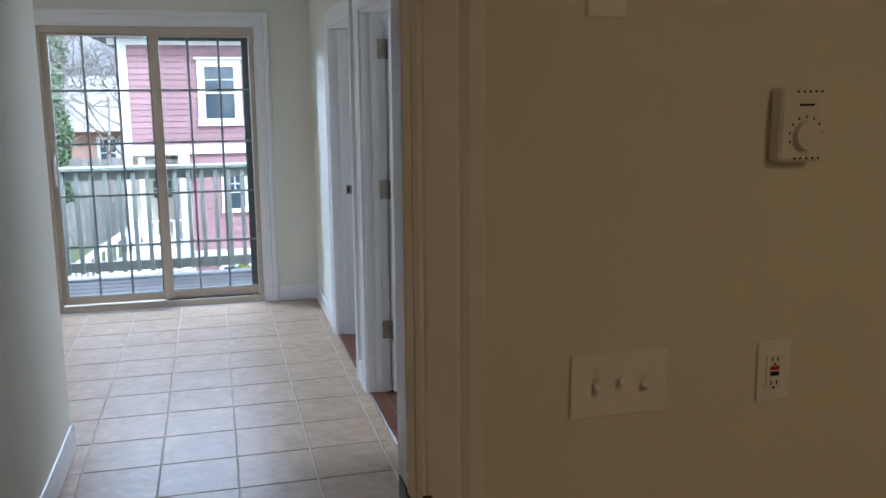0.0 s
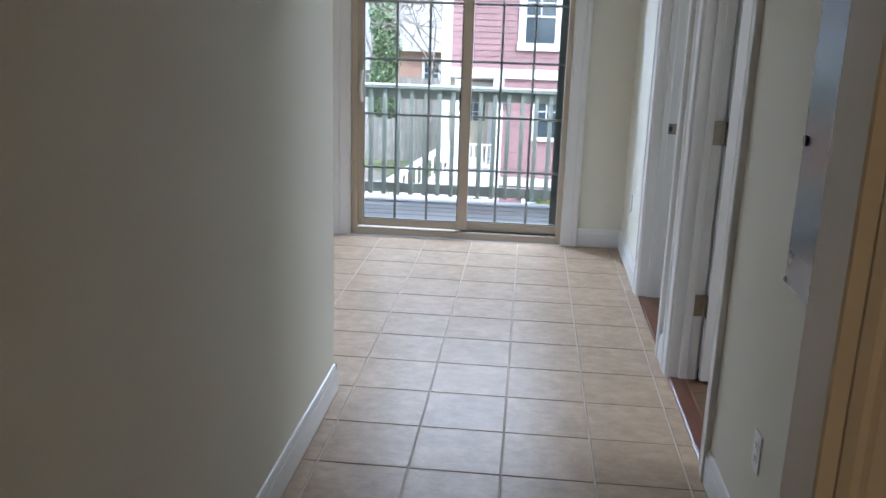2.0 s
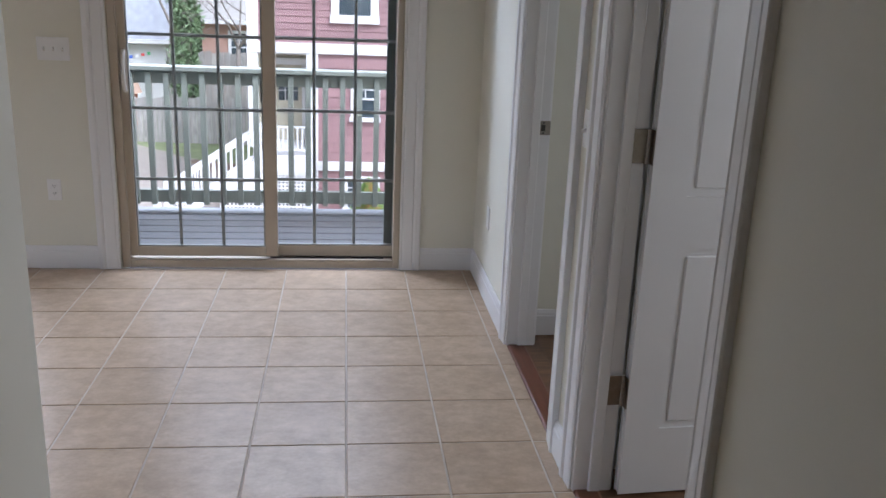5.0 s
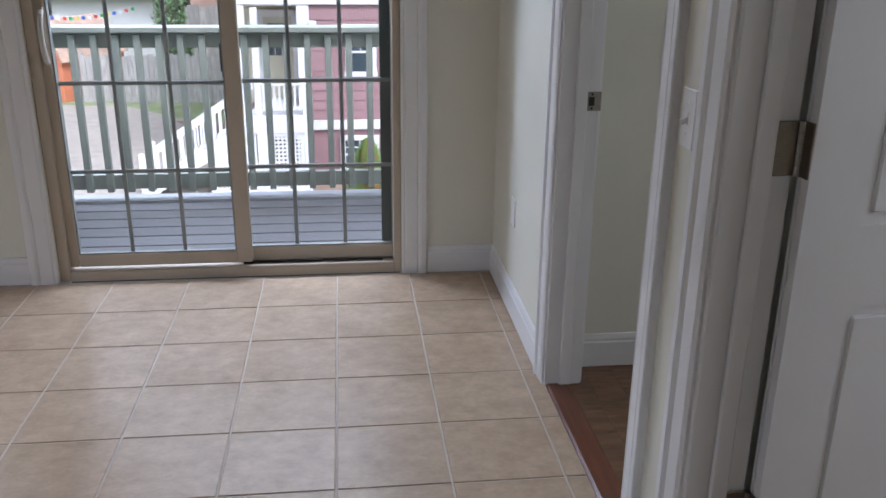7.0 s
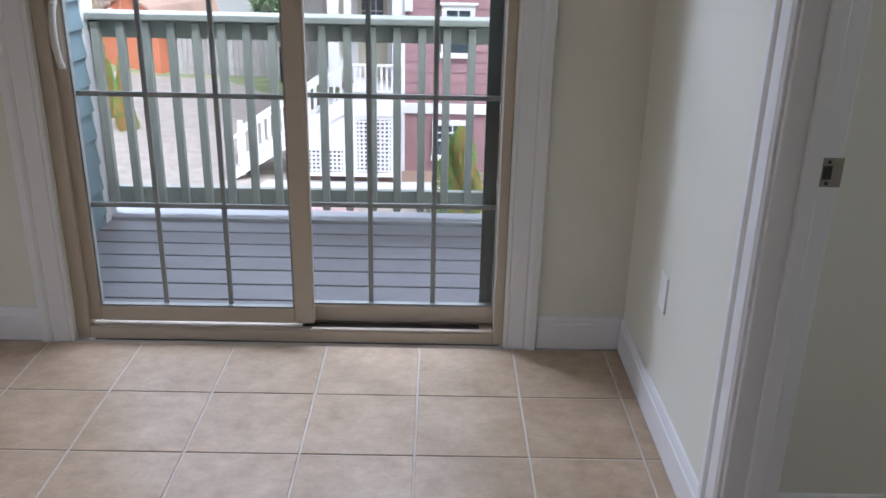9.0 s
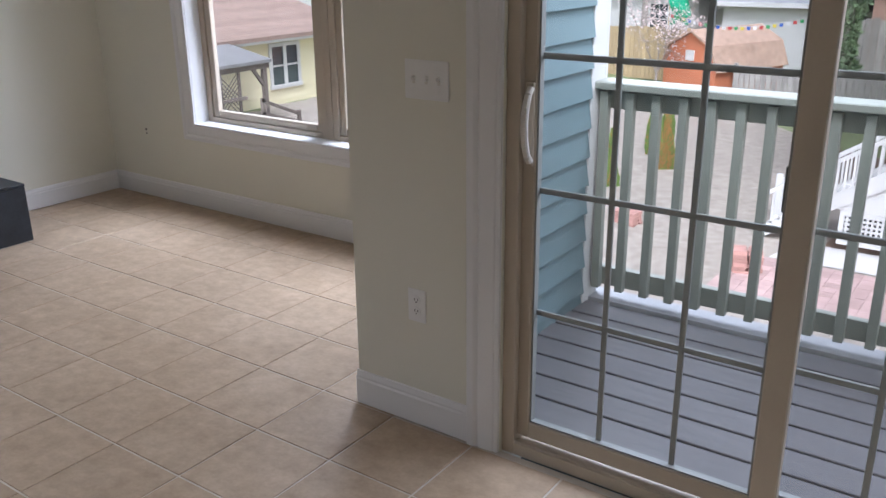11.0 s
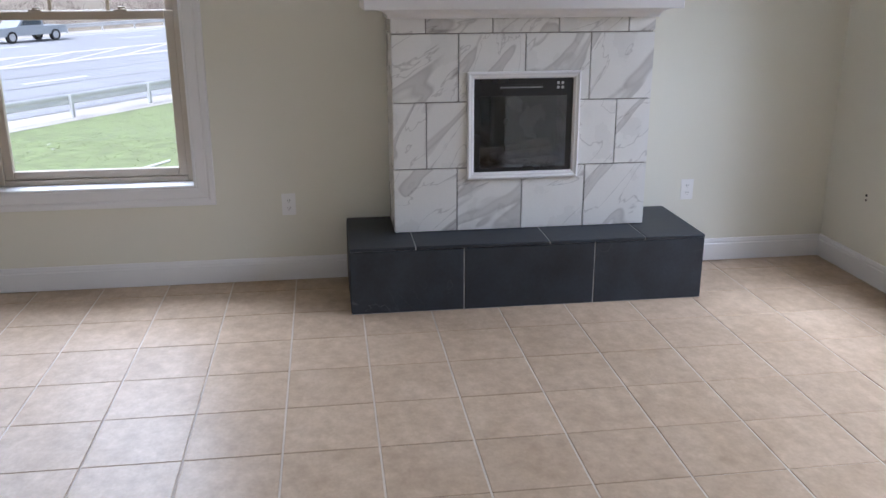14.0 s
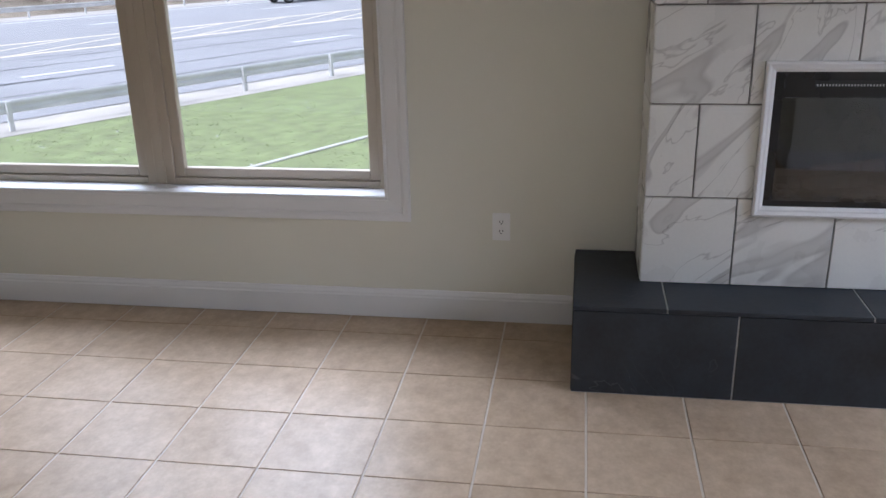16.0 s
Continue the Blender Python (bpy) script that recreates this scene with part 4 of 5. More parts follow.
def bare_tree(x, y, z, h, r, depth, seed, lean, label, leaves=None, nleaf=0):
    rg = random.Random(seed)
    t = thing("tree", label, "tree", pose(x, y, z))
    rows, tips = [], []
    limb(rows, (0, 0, -0.1), (lean[0] * 0.3, lean[1] * 0.3, h * 0.3), r * 1.2, r * 0.85, 9)
    quads("trunk", rows, BARK, t)
    rows = []
    base = Vector((lean[0] * 0.3, lean[1] * 0.3, h * 0.3))
    for k in range(4):
        a = k * 1.57 + rg.uniform(0, 1)
        grow(rows, tips, base, (math.cos(a) * 0.6 + lean[0], math.sin(a) * 0.6 + lean[1], 0.9), h * 0.33, r * 0.55, depth, rg)
    quads("limbs", rows, BARK, t)
    if leaves:
        lf = []
        for i in range(nleaf):
            p = rg.choice(tips)
            lf.append(leaf(p + Vector((rg.gauss(0, 0.12), rg.gauss(0, 0.12), rg.gauss(0, 0.12))), rg.uniform(0.03, 0.06), rg))
        quads("crown", lf, leaves, t)
    return t


# ---- ground ----
def ground_z(x, y):
    t = min(1, max(0, (-x - 7) / 7))
    return -3.2 + 0.5 * t * t * (3 - 2 * t)


cs = [-900, -400, -200, -120] + [-80 + 4 * i for i in range(16)] + [-16 + i for i in range(33)] + [20 + 4 * i for i in range(10)] + [80, 150, 300, 900]
cs = sorted(set(cs))
k = len(cs)
me = bpy.data.meshes.new("ground")
me.from_pydata([(x, y, ground_z(x, y)) for y in cs for x in cs], [], [(j * k + i, j * k + i + 1, (j + 1) * k + i + 1, (j + 1) * k + i) for j in range(k - 1) for i in range(k - 1)])
me.materials.append(GRASS)
tagged(new("ground", me), "green lawn on level ground", "ground", kind="structure")


def sheet(name, pts, lift, material, label, category, wob=0.0, seed=1):
    """A thin ground sheet with an uneven outline, following the ground's height."""
    rg = random.Random(seed)
    out = []
    for (xa, ya), (xb, yb) in zip(pts, pts[1:] + pts[:1]):
        n = max(1, int(math.hypot(xb - xa, yb - ya) / 0.7)) if wob else 1
        for i in range(n):
            f = i / n
            out.append((xa + (xb - xa) * f + rg.gauss(0, wob), ya + (yb - ya) * f + rg.gauss(0, wob)))
    bm = bmesh.new()
    vs = [bm.verts.new((x, y, ground_z(x, y) + lift)) for x, y in out]
    f = bm.faces.new(vs)
    bmesh.ops.triangulate(bm, faces=[f])
    bmesh.ops.recalc_face_normals(bm, faces=bm.faces)
    for f in bm.faces:
        if f.normal.z < 0:
            f.normal_flip()
    return solid(name, bm, material, label, category)


sheet("ground_gravel", [(-9.5, 2.5), (9, 2.5), (9, 14), (-2, 14), (-3.3, 19.0), (-4.6, 20.6), (-6.4, 22.4), (-11.0, 22.6), (-11.2, 14)], 0.012, GRAVEL, "bare grey gravel yard", "ground", 0.12, 3)
sheet("ground_gravel_side", [(-17.9, 5.5), (-13.2, 6.5), (-13.0, 15.5), (-17.9, 17.0)], 0.012, GRAVEL, "pale gravel beside the yellow bungalow", "ground", 0.15, 8)
sheet("ground_dirt", [(-6.6, 17.2), (-3.6, 16.6), (-2.6, 19.6), (-6.4, 20.2)], 0.02, DIRT, "patch of bare brown dirt", "ground", 0.15, 4)
sheet("ground_dirt_bed", [(-2.6, 12.5), (9, 12.5), (9, 13.3), (-2.6, 13.3)], 0.022, DIRT, "brown mulch bed along the house", "ground", 0.05, 5)
sheet("pavement", [(-4.4, 11.2), (-2.9, 11.45), (9, 11.45), (9, 12.42), (-3.0, 12.42), (-4.1, 13.9), (-5.0, 13.7)], 0.03, CONCRETE, "pale concrete walk in slabs", "pavement")
rows = []
rg = random.Random(17)
for i in range(15000):
    x, y = rg.uniform(-9.3, 4.5), rg.uniform(2.8, 20)
    if -4.6 < x and 9.0 < y < 12.5 or y > 12.4 and x > -3.0:
        continue
    s, a = rg.uniform(0.012, 0.038), rg.uniform(0, 6.283)
    z = ground_z(x, y) + 0.012
    b = [Vector((x + s * math.cos(a + k * 2.094), y + s * math.sin(a + k * 2.094), z)) for k in range(3)]
    top = Vector((x, y, z + s * 0.6))
    for k in range(3):
        rows.append([b[k], b[(k + 1) % 3], top])
tagged(quads("gravel_stones", rows, STONE), "loose pale gravel stones scattered over the yard", "gravel", kind="stuff")
patio = solid("pavement_patio", boxes((-3.65, -1.22, 9.1, 11.4, -3.2, -3.165)), GRAVEL, "pink paver patio", "pavement")
bm = boxes((-0.098, 0.098, -0.098, 0.098, -0.02, 0.012))
pm = mesh("paver", bm, PAVER)
for i in range(12):
    for jj in range(11):
        ob = new("paver", pm)
        ob.parent = patio
        ob.location = (-3.54 + i * 0.202, 9.21 + jj * 0.202, -3.165)


def brick_stack(x, y, n, label, seed):
    rg = random.Random(seed)
    s = thing("brick_stack", label, "bricks", pose(x, y, -3.185, 0, 0, rg.uniform(-20, 20)), "brick stacks in the yard")
    for l in range(n):
        for i in range(3):
            for jj in range(2):
                b = part("brick", boxes((-0.1, 0.1, -0.048, 0.048, 0, 0.062), bev=0.004), BRICK, s)
                b.matrix_local = pose(jj * 0.22 - 0.1 + rg.uniform(-0.02, 0.02), i * 0.105 - 0.1, l * 0.064, 0, 0, rg.uniform(-4, 4))


brick_stack(-3.35, 10.55, 6, "small loose stack of pink-red bricks", 2)
brick_stack(-5.75, 11.6, 5, "stack of pink-red bricks on gravel", 4)

# ---- balcony ----
dk = solid("deck", boxes((-1.655, 2.3, 0.17, 0.21, -0.25, -0.08), (-1.655, 2.3, 1.50, 1.54, -0.25, -0.08), (-1.655, -1.61, 0.21, 1.50, -0.25, -0.08)), DECK, "grey painted balcony deck boards", "deck")
for i in range(8):
    y = 0.175 + i * 0.159
    b = part("plank", boxes((-1.98, 1.98, -0.0725, 0.0725, -0.03, 0), bev=0.003), DECK, dk)
    b.location = (0.325, y + 0.079, -0.05)
solid("deck_edge", boxes((-1.655, 2.3, 1.455, 1.60, -0.075, -0.035), (-1.655, 2.3, 1.575, 1.60, -0.30, -0.075), bev=0.003), EDGE, "pale grey painted deck edge board", "deck edge")
rl = thing("balcony_railing", "grey-green painted wooden balcony railing", "railing")
part("cap_rail", boxes((-1.655, 2.3, 1.42, 1.56, 0.958, 0.992), bev=0.005), RAILP, rl)
part("top_rail", boxes((-1.655, 2.3, 1.49, 1.528, 0.868, 0.957), bev=0.003), RAILP, rl)
part("bottom_rail", boxes((-1.655, 2.3, 1.49, 1.528, 0.028, 0.118), bev=0.003), RAILP, rl)
bm = boxes((-0.019, 0.019, -0.019, 0.019, 0.0, 0.93), bev=0.002)
bal = mesh("baluster", bm, RAILP)
for i in range(32):
    ob = new("baluster", bal)
    ob.parent = rl
    ob.location = (-1.597 + i * 0.1205, 1.47, 0.018)
part("post", boxes((2.2, 2.3, 1.44, 1.54, -0.05, 1.05), bev=0.004), RAILP, rl)
# Added sheet under the joists keeps ground light out of the plank gaps.
part("joist_band", boxes((-1.655, 2.3, 0.215, 1.49, -0.26, -0.25)), DECK, dk)
for q in range(9):
    part("joist", boxes((-1.6 + q * 0.47, -1.56 + q * 0.47, 0.21, 1.5, -0.25, -0.082)), DECK, dk)
# teal siding of the living room's side wall
sd = solid("siding", boxes((-1.655, -1.652, YS + 0.16, 1.40, -0.3, 2.6)), TEAL, "teal cement clapboard siding", "siding")
for i in range(21):
    z = -0.26 + i * 0.131
    bm = extrude(bmesh.new(), ((0.0, 0.012), (0.020, 0.0), (0.033, 0.003), (0.008, 0.155), (0.0, 0.155)), lambda u, v: (-1.652 + u, -0.62, v), lambda u, v: (-1.652 + u, 0.60, v))
    b = part("clapboard", bm, TEAL, sd)
    b.location = (0, 0.79, z)
solid("corner_board", boxes((-1.652, -1.627, 1.39, 1.52, -0.3, 2.6), (-1.76, -1.627, 1.52, 1.545, -0.3, 2.6), bev=0.003), WHITEOUT, "white painted corner board", "corner board")

# ---- red house ----
def house_window(parent, x0, x1, z0, z1, y, trim=0.11, cap=True, rows=2, cols=2, m=None):
    """A window in a wall that faces -y: outer trim x0..x1, z0..z1."""
    w = part("window", boxes((x0, x0 + trim, y - 0.05, y, z0, z1), (x1 - trim, x1, y - 0.05, y, z0, z1), (x0 + trim, x1 - trim, y - 0.05, y, z1 - trim, z1), (x0 - 0.02, x1 + 0.02, y - 0.07, y, z0, z0 + trim), bev=0.004), WHITEOUT, parent)
    if cap:
        part("cap", boxes((x0 - 0.05, x1 + 0.05, y - 0.09, y, z1, z1 + 0.05), bev=0.008), WHITEOUT, w)
    a, b, c, d = x0 + trim, x1 - trim, z0 + trim, z1 - trim
    zm = (c + d) / 2
    part("pane", boxes((a, b, y - 0.012, y - 0.006, c, d)), HOUSEGLASS, w)
    part("meeting_rail", boxes((a, b, y - 0.03, y - 0.012, zm - 0.02, zm + 0.02)), WHITEOUT, w)
    for i in range(1, cols):
        part("muntin", boxes((a + (b - a) * i / cols - 0.011, a + (b - a) * i / cols + 0.011, y - 0.026, y - 0.012, zm, d)), WHITEOUT, w)
    part("muntin", boxes((a, b, y - 0.026, y - 0.012, (zm + d) / 2 - 0.011, (zm + d) / 2 + 0.011)), WHITEOUT, w)
    return w


rh = thing("house", "red clapboard house with white trim and a porch", "house")
HY = 13.2
part("wall", boxes((-1.9, 9, HY + 0.02, 21, 0.4, 2.85), (-0.62, 9, HY + 0.02, 21, -3.25, 0.4), (-1.9, -0.62, HY + 1.1, 21, -3.25, 0.4)), RED, rh)


def claps(x0, x1, z0, z1, y, pitch, material, parent):
    n = int((z1 - z0) / pitch)
    bm = extrude(bmesh.new(), ((0.0, 0.012), (-0.018, 0.0), (-0.025, 0.003), (-0.006, pitch + 0.01), (0.0, pitch + 0.01)), lambda u, v: (x0, u, v), lambda u, v: (x1, u, v))
    cm = mesh("clapboard", bm, material)
    for i in range(n):
        ob = new("clapboard", cm)
        ob.parent = parent
        ob.location = (0, y + 0.012, z0 + i * pitch)


claps(-1.73, 9, 0.515, 2.62, HY, 0.128, RED, rh)
claps(-0.56, 9, -1.87, 0.30, HY, 0.19, RED, rh)
part("corner_board", boxes((-1.95, -1.73, HY - 0.03, HY + 0.03, 0.51, 2.68), (-1.95, -1.92, HY + 0.03, HY + 0.2, 0.51, 2.68), bev=0.004), WHITEOUT, rh)
part("corner_board", boxes((-0.79, -0.555, HY - 0.03, HY + 0.03, -3.2, 0.31), bev=0.004), WHITEOUT, rh)
part("belt", boxes((-1.95, 9, HY - 0.05, HY + 0.02, 0.31, 0.515), bev=0.006), WHITEOUT, rh)
part("belt", boxes((-0.79, 9, HY - 0.05, HY + 0.02, -2.06, -1.87), bev=0.006), WHITEOUT, rh)
part("frieze", boxes((-2.1, 9, HY - 0.06, HY + 0.02, 2.66, 2.80), bev=0.006), WHITEOUT, rh)
roof = part("roof", extrude(bmesh.new(), ((HY - 0.35, 2.80), (HY - 0.35, 2.95), (17.2, 5.3), (21.4, 2.95), (21.4, 2.80)), lambda u, v: (-2.4, u, v), lambda u, v: (9.2, u, v)), GREYROOF, rh)
house_window(rh, -0.30, 0.64, 0.92, 2.36, HY - 0.004, 0.16)
house_window(rh, 0.10, 0.70, -1.03, -0.10, HY - 0.004, 0.09)
house_window(rh, -0.04, 0.73, -2.95, -2.18, HY - 0.004, 0.10, False)
house_window(rh, 2.6, 3.5, 0.92, 2.36, HY - 0.004, 0.16)
house_window(rh, 2.7, 3.4, -1.03, 0.05, HY - 0.004, 0.10)
house_window(rh, 2.7, 3.5, -2.95, -2.18, HY - 0.004, 0.10, False)
bm = boxes((-0.58, -0.42, HY - 0.12, HY - 0.02, -0.22, 0.02), bev=0.02)
part("meter_box", bm, GALV, rh, "grey utility meter box")
# recessed entry
part("entry_wall", boxes((-1.9, -0.79, HY + 1.05, HY + 1.1, -1.7, 0.31)), TANWALL, rh, "pale tan recessed entry wall")
part("entry_ceiling", boxes((-1.93, -0.79, HY + 0.02, HY + 1.1, 0.28, 0.31)), WHITEOUT, rh)
part("door_surround", boxes((-1.62, -1.50, HY + 0.99, HY + 1.05, -1.66, 0.0), (-0.93, -0.81, HY + 0.99, HY + 1.05, -1.66, 0.0), (-1.62, -0.81, HY + 0.99, HY + 1.05, 0.0, 0.14), bev=0.005), WHITEOUT, rh)
dr = part("door", boxes((-1.50, -0.93, HY + 1.0, HY + 1.04, -1.66, 0.0), bev=0.004), TANWALL, rh)
part("pane", boxes((-1.42, -1.01, HY + 0.985, HY + 1.0, -0.75, -0.12)), HOUSEGLASS, dr)
for i in (1, 2):
    part("muntin", boxes((-1.42 + 0.137 * i - 0.008, -1.42 + 0.137 * i + 0.008, HY + 0.97, HY + 0.985, -0.75, -0.12)), WHITEOUT, dr)
for zz in (-0.54, -0.33):
    part("muntin", boxes((-1.42, -1.01, HY + 0.97, HY + 0.985, zz - 0.008, zz + 0.008)), WHITEOUT, dr)
# porch with lattice and stairs
po = thing("porch", "white painted porch with stairs and lattice skirt", "porch")
PY = 12.3
part("floor", boxes((-1.55, -0.60, PY, HY + 1.05, -1.70, -1.60), bev=0.01), WHITEOUT, po)
part("fascia", boxes((-1.58, -0.57, PY - 0.03, PY, -1.93, -1.60), bev=0.004), WHITEOUT, po)
for x in (-1.50, -0.64):
    part("post", boxes((x - 0.06, x + 0.06, PY - 0.02, PY + 0.10, -3.2, -1.02 if x > -1 else 0.31), bev=0.006), WHITEOUT, po)
part("post", boxes((-1.95, -1.75, HY - 0.03, HY + 0.12, -1.6, 0.31), bev=0.006), WHITEOUT, po)
part("handrail", boxes((-1.44, -0.70, PY + 0.0, PY + 0.07, -1.07, -1.03), bev=0.005), WHITEOUT, po)
part("bottom_rail", boxes((-1.44, -0.70, PY + 0.015, PY + 0.055, -1.52, -1.485), bev=0.004), WHITEOUT, po)
for i in range(8):
    x = -1.39 + i * 0.092
    part("baluster", boxes((x - 0.017, x + 0.017, PY + 0.018, PY + 0.052, -1.49, -1.06)), WHITEOUT, po)


def lattice(parent, x0, x1, z0, z1, y, frame=0.07):
    p = part("lattice_panel", boxes((x0, x0 + frame, y - 0.02, y + 0.02, z0, z1), (x1 - frame, x1, y - 0.02, y + 0.02, z0, z1), (x0 + frame, x1 - frame, y - 0.02, y + 0.02, z0, z0 + frame), (x0 + frame, x1 - frame, y - 0.02, y + 0.02, z1 - frame, z1)), WHITEOUT, parent)
    n, mm = int((x1 - x0) / 0.075), int((z1 - z0) / 0.075)
    for i in range(n):
        x = x0 + 0.075 * (i + 0.5)
        part("slat", boxes((x - 0.018, x + 0.018, y - 0.010, y - 0.002, z0, z1)), WHITEOUT, p)
    for i in range(mm):
        z = z0 + 0.075 * (i + 0.5)
        part("slat", boxes((x0, x1, y - 0.002, y + 0.006, z - 0.018, z + 0.018)), WHITEOUT, p)
    # Black sheet stands in for the shade under porch and stairs.
    part("backing", boxes((x0 + 0.02, x1 - 0.02, y + 0.3, y + 0.31, z0, z1)), SLOT, p, "black sheet painted as the shade behind the lattice")


lattice(po, -1.44, -0.70, -3.05, -1.93, PY + 0.02)
lattice(po, -2.45, -1.56, -3.05, -2.50, PY + 0.02)
part("skirt", extrude(bmesh.new(), ((-1.58, -1.72), (-1.58, -2.50), (-2.45, -2.50), (-2.60, -2.42)), lambda u, v: (u, PY + 0.02, v), lambda u, v: (u, PY + 0.05, v)), WHITEOUT, po)
# stairs run down along the front
N = 8
for i in range(N):
    x1 = -1.58 - i * 0.26
    z = -1.60 - (i + 1) * 0.178
    part("tread", boxes((x1 - 0.28, x1, PY, PY + 1.0, z - 0.04, z), bev=0.006), WHITEOUT, po)
    part("riser", boxes((x1 - 0.02, x1, PY + 0.02, PY + 0.98, z, z + 0.14)), WHITEOUT, po)
sx, sz = -1.58, -1.60
ex, ez = -1.58 - N * 0.26, -1.60 - N * 0.178
for y in (PY - 0.02, PY + 0.98):
    part("stringer", extrude(bmesh.new(), ((sx, sz - 0.30), (sx, sz + 0.02), (ex, ez + 0.06), (ex, ez - 0.16)), lambda u, v: (u, y, v), lambda u, v: (u, y + 0.035, v)), WHITEOUT, po)
    part("handrail", extrude(bmesh.new(), ((sx, sz + 0.50), (sx, sz + 0.58), (ex, ez + 0.64), (ex, ez + 0.56)), lambda u, v: (u, y - 0.02, v), lambda u, v: (u, y + 0.06, v)), WHITEOUT, po)
    for i in range(18):
        f = (i + 0.5) / 18
        x, z = sx + (ex - sx) * f, sz + (ez - sz) * f
        part("baluster", boxes((x - 0.017, x + 0.017, y, y + 0.035, z + 0.02, z + 0.55)), WHITEOUT, po)
    part("newel", boxes((ex - 0.06, ex + 0.04, y - 0.03, y + 0.07, -3.2, ez + 0.74), bev=0.008), WHITEOUT, po)

# ---- yellow house ----
yh = thing("house", "pale yellow bungalow with a brown shingle roof", "house")
YX = -18.0
part("wall", boxes((-26, YX - 0.02, 6.5, 17.6, -2.75, -0.85)), YELLOW, yh)
bm = extrude(bmesh.new(), ((0.0, 0.0), (0.018, 0.0), (0.004, 0.17), (0.0, 0.17)), lambda u, v: (u, 6.5, v), lambda u, v: (u, 17.62, v))
cm = mesh("clapboard", bm, YELLOW)
for i in range(12):
    ob = new("clapboard", cm)
    ob.parent = yh
    ob.location = (YX - 0.01, 0, -2.75 + i * 0.16)
part("fascia", boxes((YX, YX + 0.45, 6.1, 18.0, -0.92, -0.78), bev=0.01), WHITEOUT, yh)
rf = part("roof", extrude(bmesh.new(), ((YX + 0.5, -0.84), (YX + 0.5, -0.76), (-21.6, 0.46), (-26.4, -0.76), (-26.4, -0.84)), lambda u, v: (u, 6.0, v), lambda u, v: (u, 18.1, v)), SHINGLE, yh)
slope = Vector((-21.6 - YX - 0.5, 0, 0.46 + 0.76))
ln = slope.length
for i in range(26):
    f0 = i / 26
    p = Vector((YX + 0.5, 0, -0.755)) + slope * f0
    q = Vector((YX + 0.5, 0, -0.745)) + slope * (f0 + 1.15 / 26)
    part("shingle_course", extrude(bmesh.new(), ((p.x, p.z), (p.x, p.z + 0.02), (q.x, q.z + 0.006), (q.x, q.z)), lambda u, v: (u, 6.0, v), lambda u, v: (u, 18.1, v)), SHINGLE, yh)
for y0, y1 in ((15.0, 16.2), (8.2, 9.4)):
    w = part("window", boxes((YX - 0.01, YX + 0.05, y0, y0 + 0.1, -2.2, -1.0), (YX - 0.01, YX + 0.05, y1 - 0.1, y1, -2.2, -1.0), (YX - 0.01, YX + 0.05, y0 + 0.1, y1 - 0.1, -1.1, -1.0), (YX - 0.01, YX + 0.07, y0 - 0.03, y1 + 0.03, -2.26, -2.15), (YX - 0.01, YX + 0.045, (y0 + y1) / 2 - 0.06, (y0 + y1) / 2 + 0.06, -2.15, -1.1), bev=0.004), WHITEOUT, yh)
    for a, b in ((y0 + 0.1, (y0 + y1) / 2 - 0.06), ((y0 + y1) / 2 + 0.06, y1 - 0.1)):
        part("pane", boxes((YX + 0.005, YX + 0.012, a, b, -2.15, -1.1)), HOUSEGLASS, w)
        part("meeting_rail", boxes((YX + 0.012, YX + 0.035, a, b, -1.65, -1.60)), WHITEOUT, w)
cp = thing("porch_canopy", "weathered wooden side porch with canopy and steps", "porch")
part("canopy_roof", extrude(bmesh.new(), ((YX, -0.78), (YX, -0.70), (-16.0, -1.08), (-16.0, -1.16)), lambda u, v: (u, 9.6, v), lambda u, v: (u, 13.2, v)), CANOPY, cp)
part("beam", boxes((-16.2, -16.1, 9.6, 13.2, -1.30, -1.16)), DARKWOOD, cp)
for y in (9.8, 11.6, 13.05):
    part("post", boxes((-16.2, -16.09, y - 0.055, y + 0.055, -2.72, -1.16)), DARKWOOD, cp)
part("brace", extrude(bmesh.new(), ((12.65, -1.30), (12.75, -1.30), (13.0, -1.62), (13.0, -1.75)), lambda u, v: (-16.18, u, v), lambda u, v: (-16.11, u, v)), DARKWOOD, cp)
part("platform", boxes((-18, -16.0, 9.8, 12.4, -2.42, -2.30)), DARKWOOD, cp)
lp2 = part("lattice_panel", boxes((-16.2, -16.16, 11.55, 11.62, -2.4, -1.3), (-16.2, -16.16, 12.22, 12.29, -2.4, -1.3)), DARKWOOD, cp)
rows = []
for k in range(-8, 12):
    for sg in (1, -1):
        a, b = 11.58, 12.26
        z = -2.4 + k * 0.11
        z0, z1 = (z, z + 0.68) if sg > 0 else (z + 0.68, z)
        pa, pb = Vector((-16.17, a, z0)), Vector((-16.17, b, z1))
        if min(z0, z1) > -2.45 and max(z0, z1) < -1.25:
            rows.append([pa, pa + Vector((0, 0, 0.035)), pb + Vector((0, 0, 0.035)), pb])
quads("slats", rows, DARKWOOD, lp2)
part("handrail", boxes((-16.15, -16.08, 11.0, 12.4, -1.98, -1.90)), DARKWOOD, cp)
for zo in (0.0, -0.32):
    part("handrail", extrude(bmesh.new(), ((12.35, -1.98 + zo), (12.35, -1.90 + zo), (13.6, -2.42 + zo * 0.6), (13.6, -2.50 + zo * 0.6)), lambda u, v: (-15.6, u, v), lambda u, v: (-15.53, u, v)), DARKWOOD, cp)
for i in range(3):
    part("step", boxes((-16.6, -15.5, 12.4 + i * 0.3, 12.72 + i * 0.3, -2.48 - i * 0.1, -2.42 - i * 0.1)), DARKWOOD, cp)
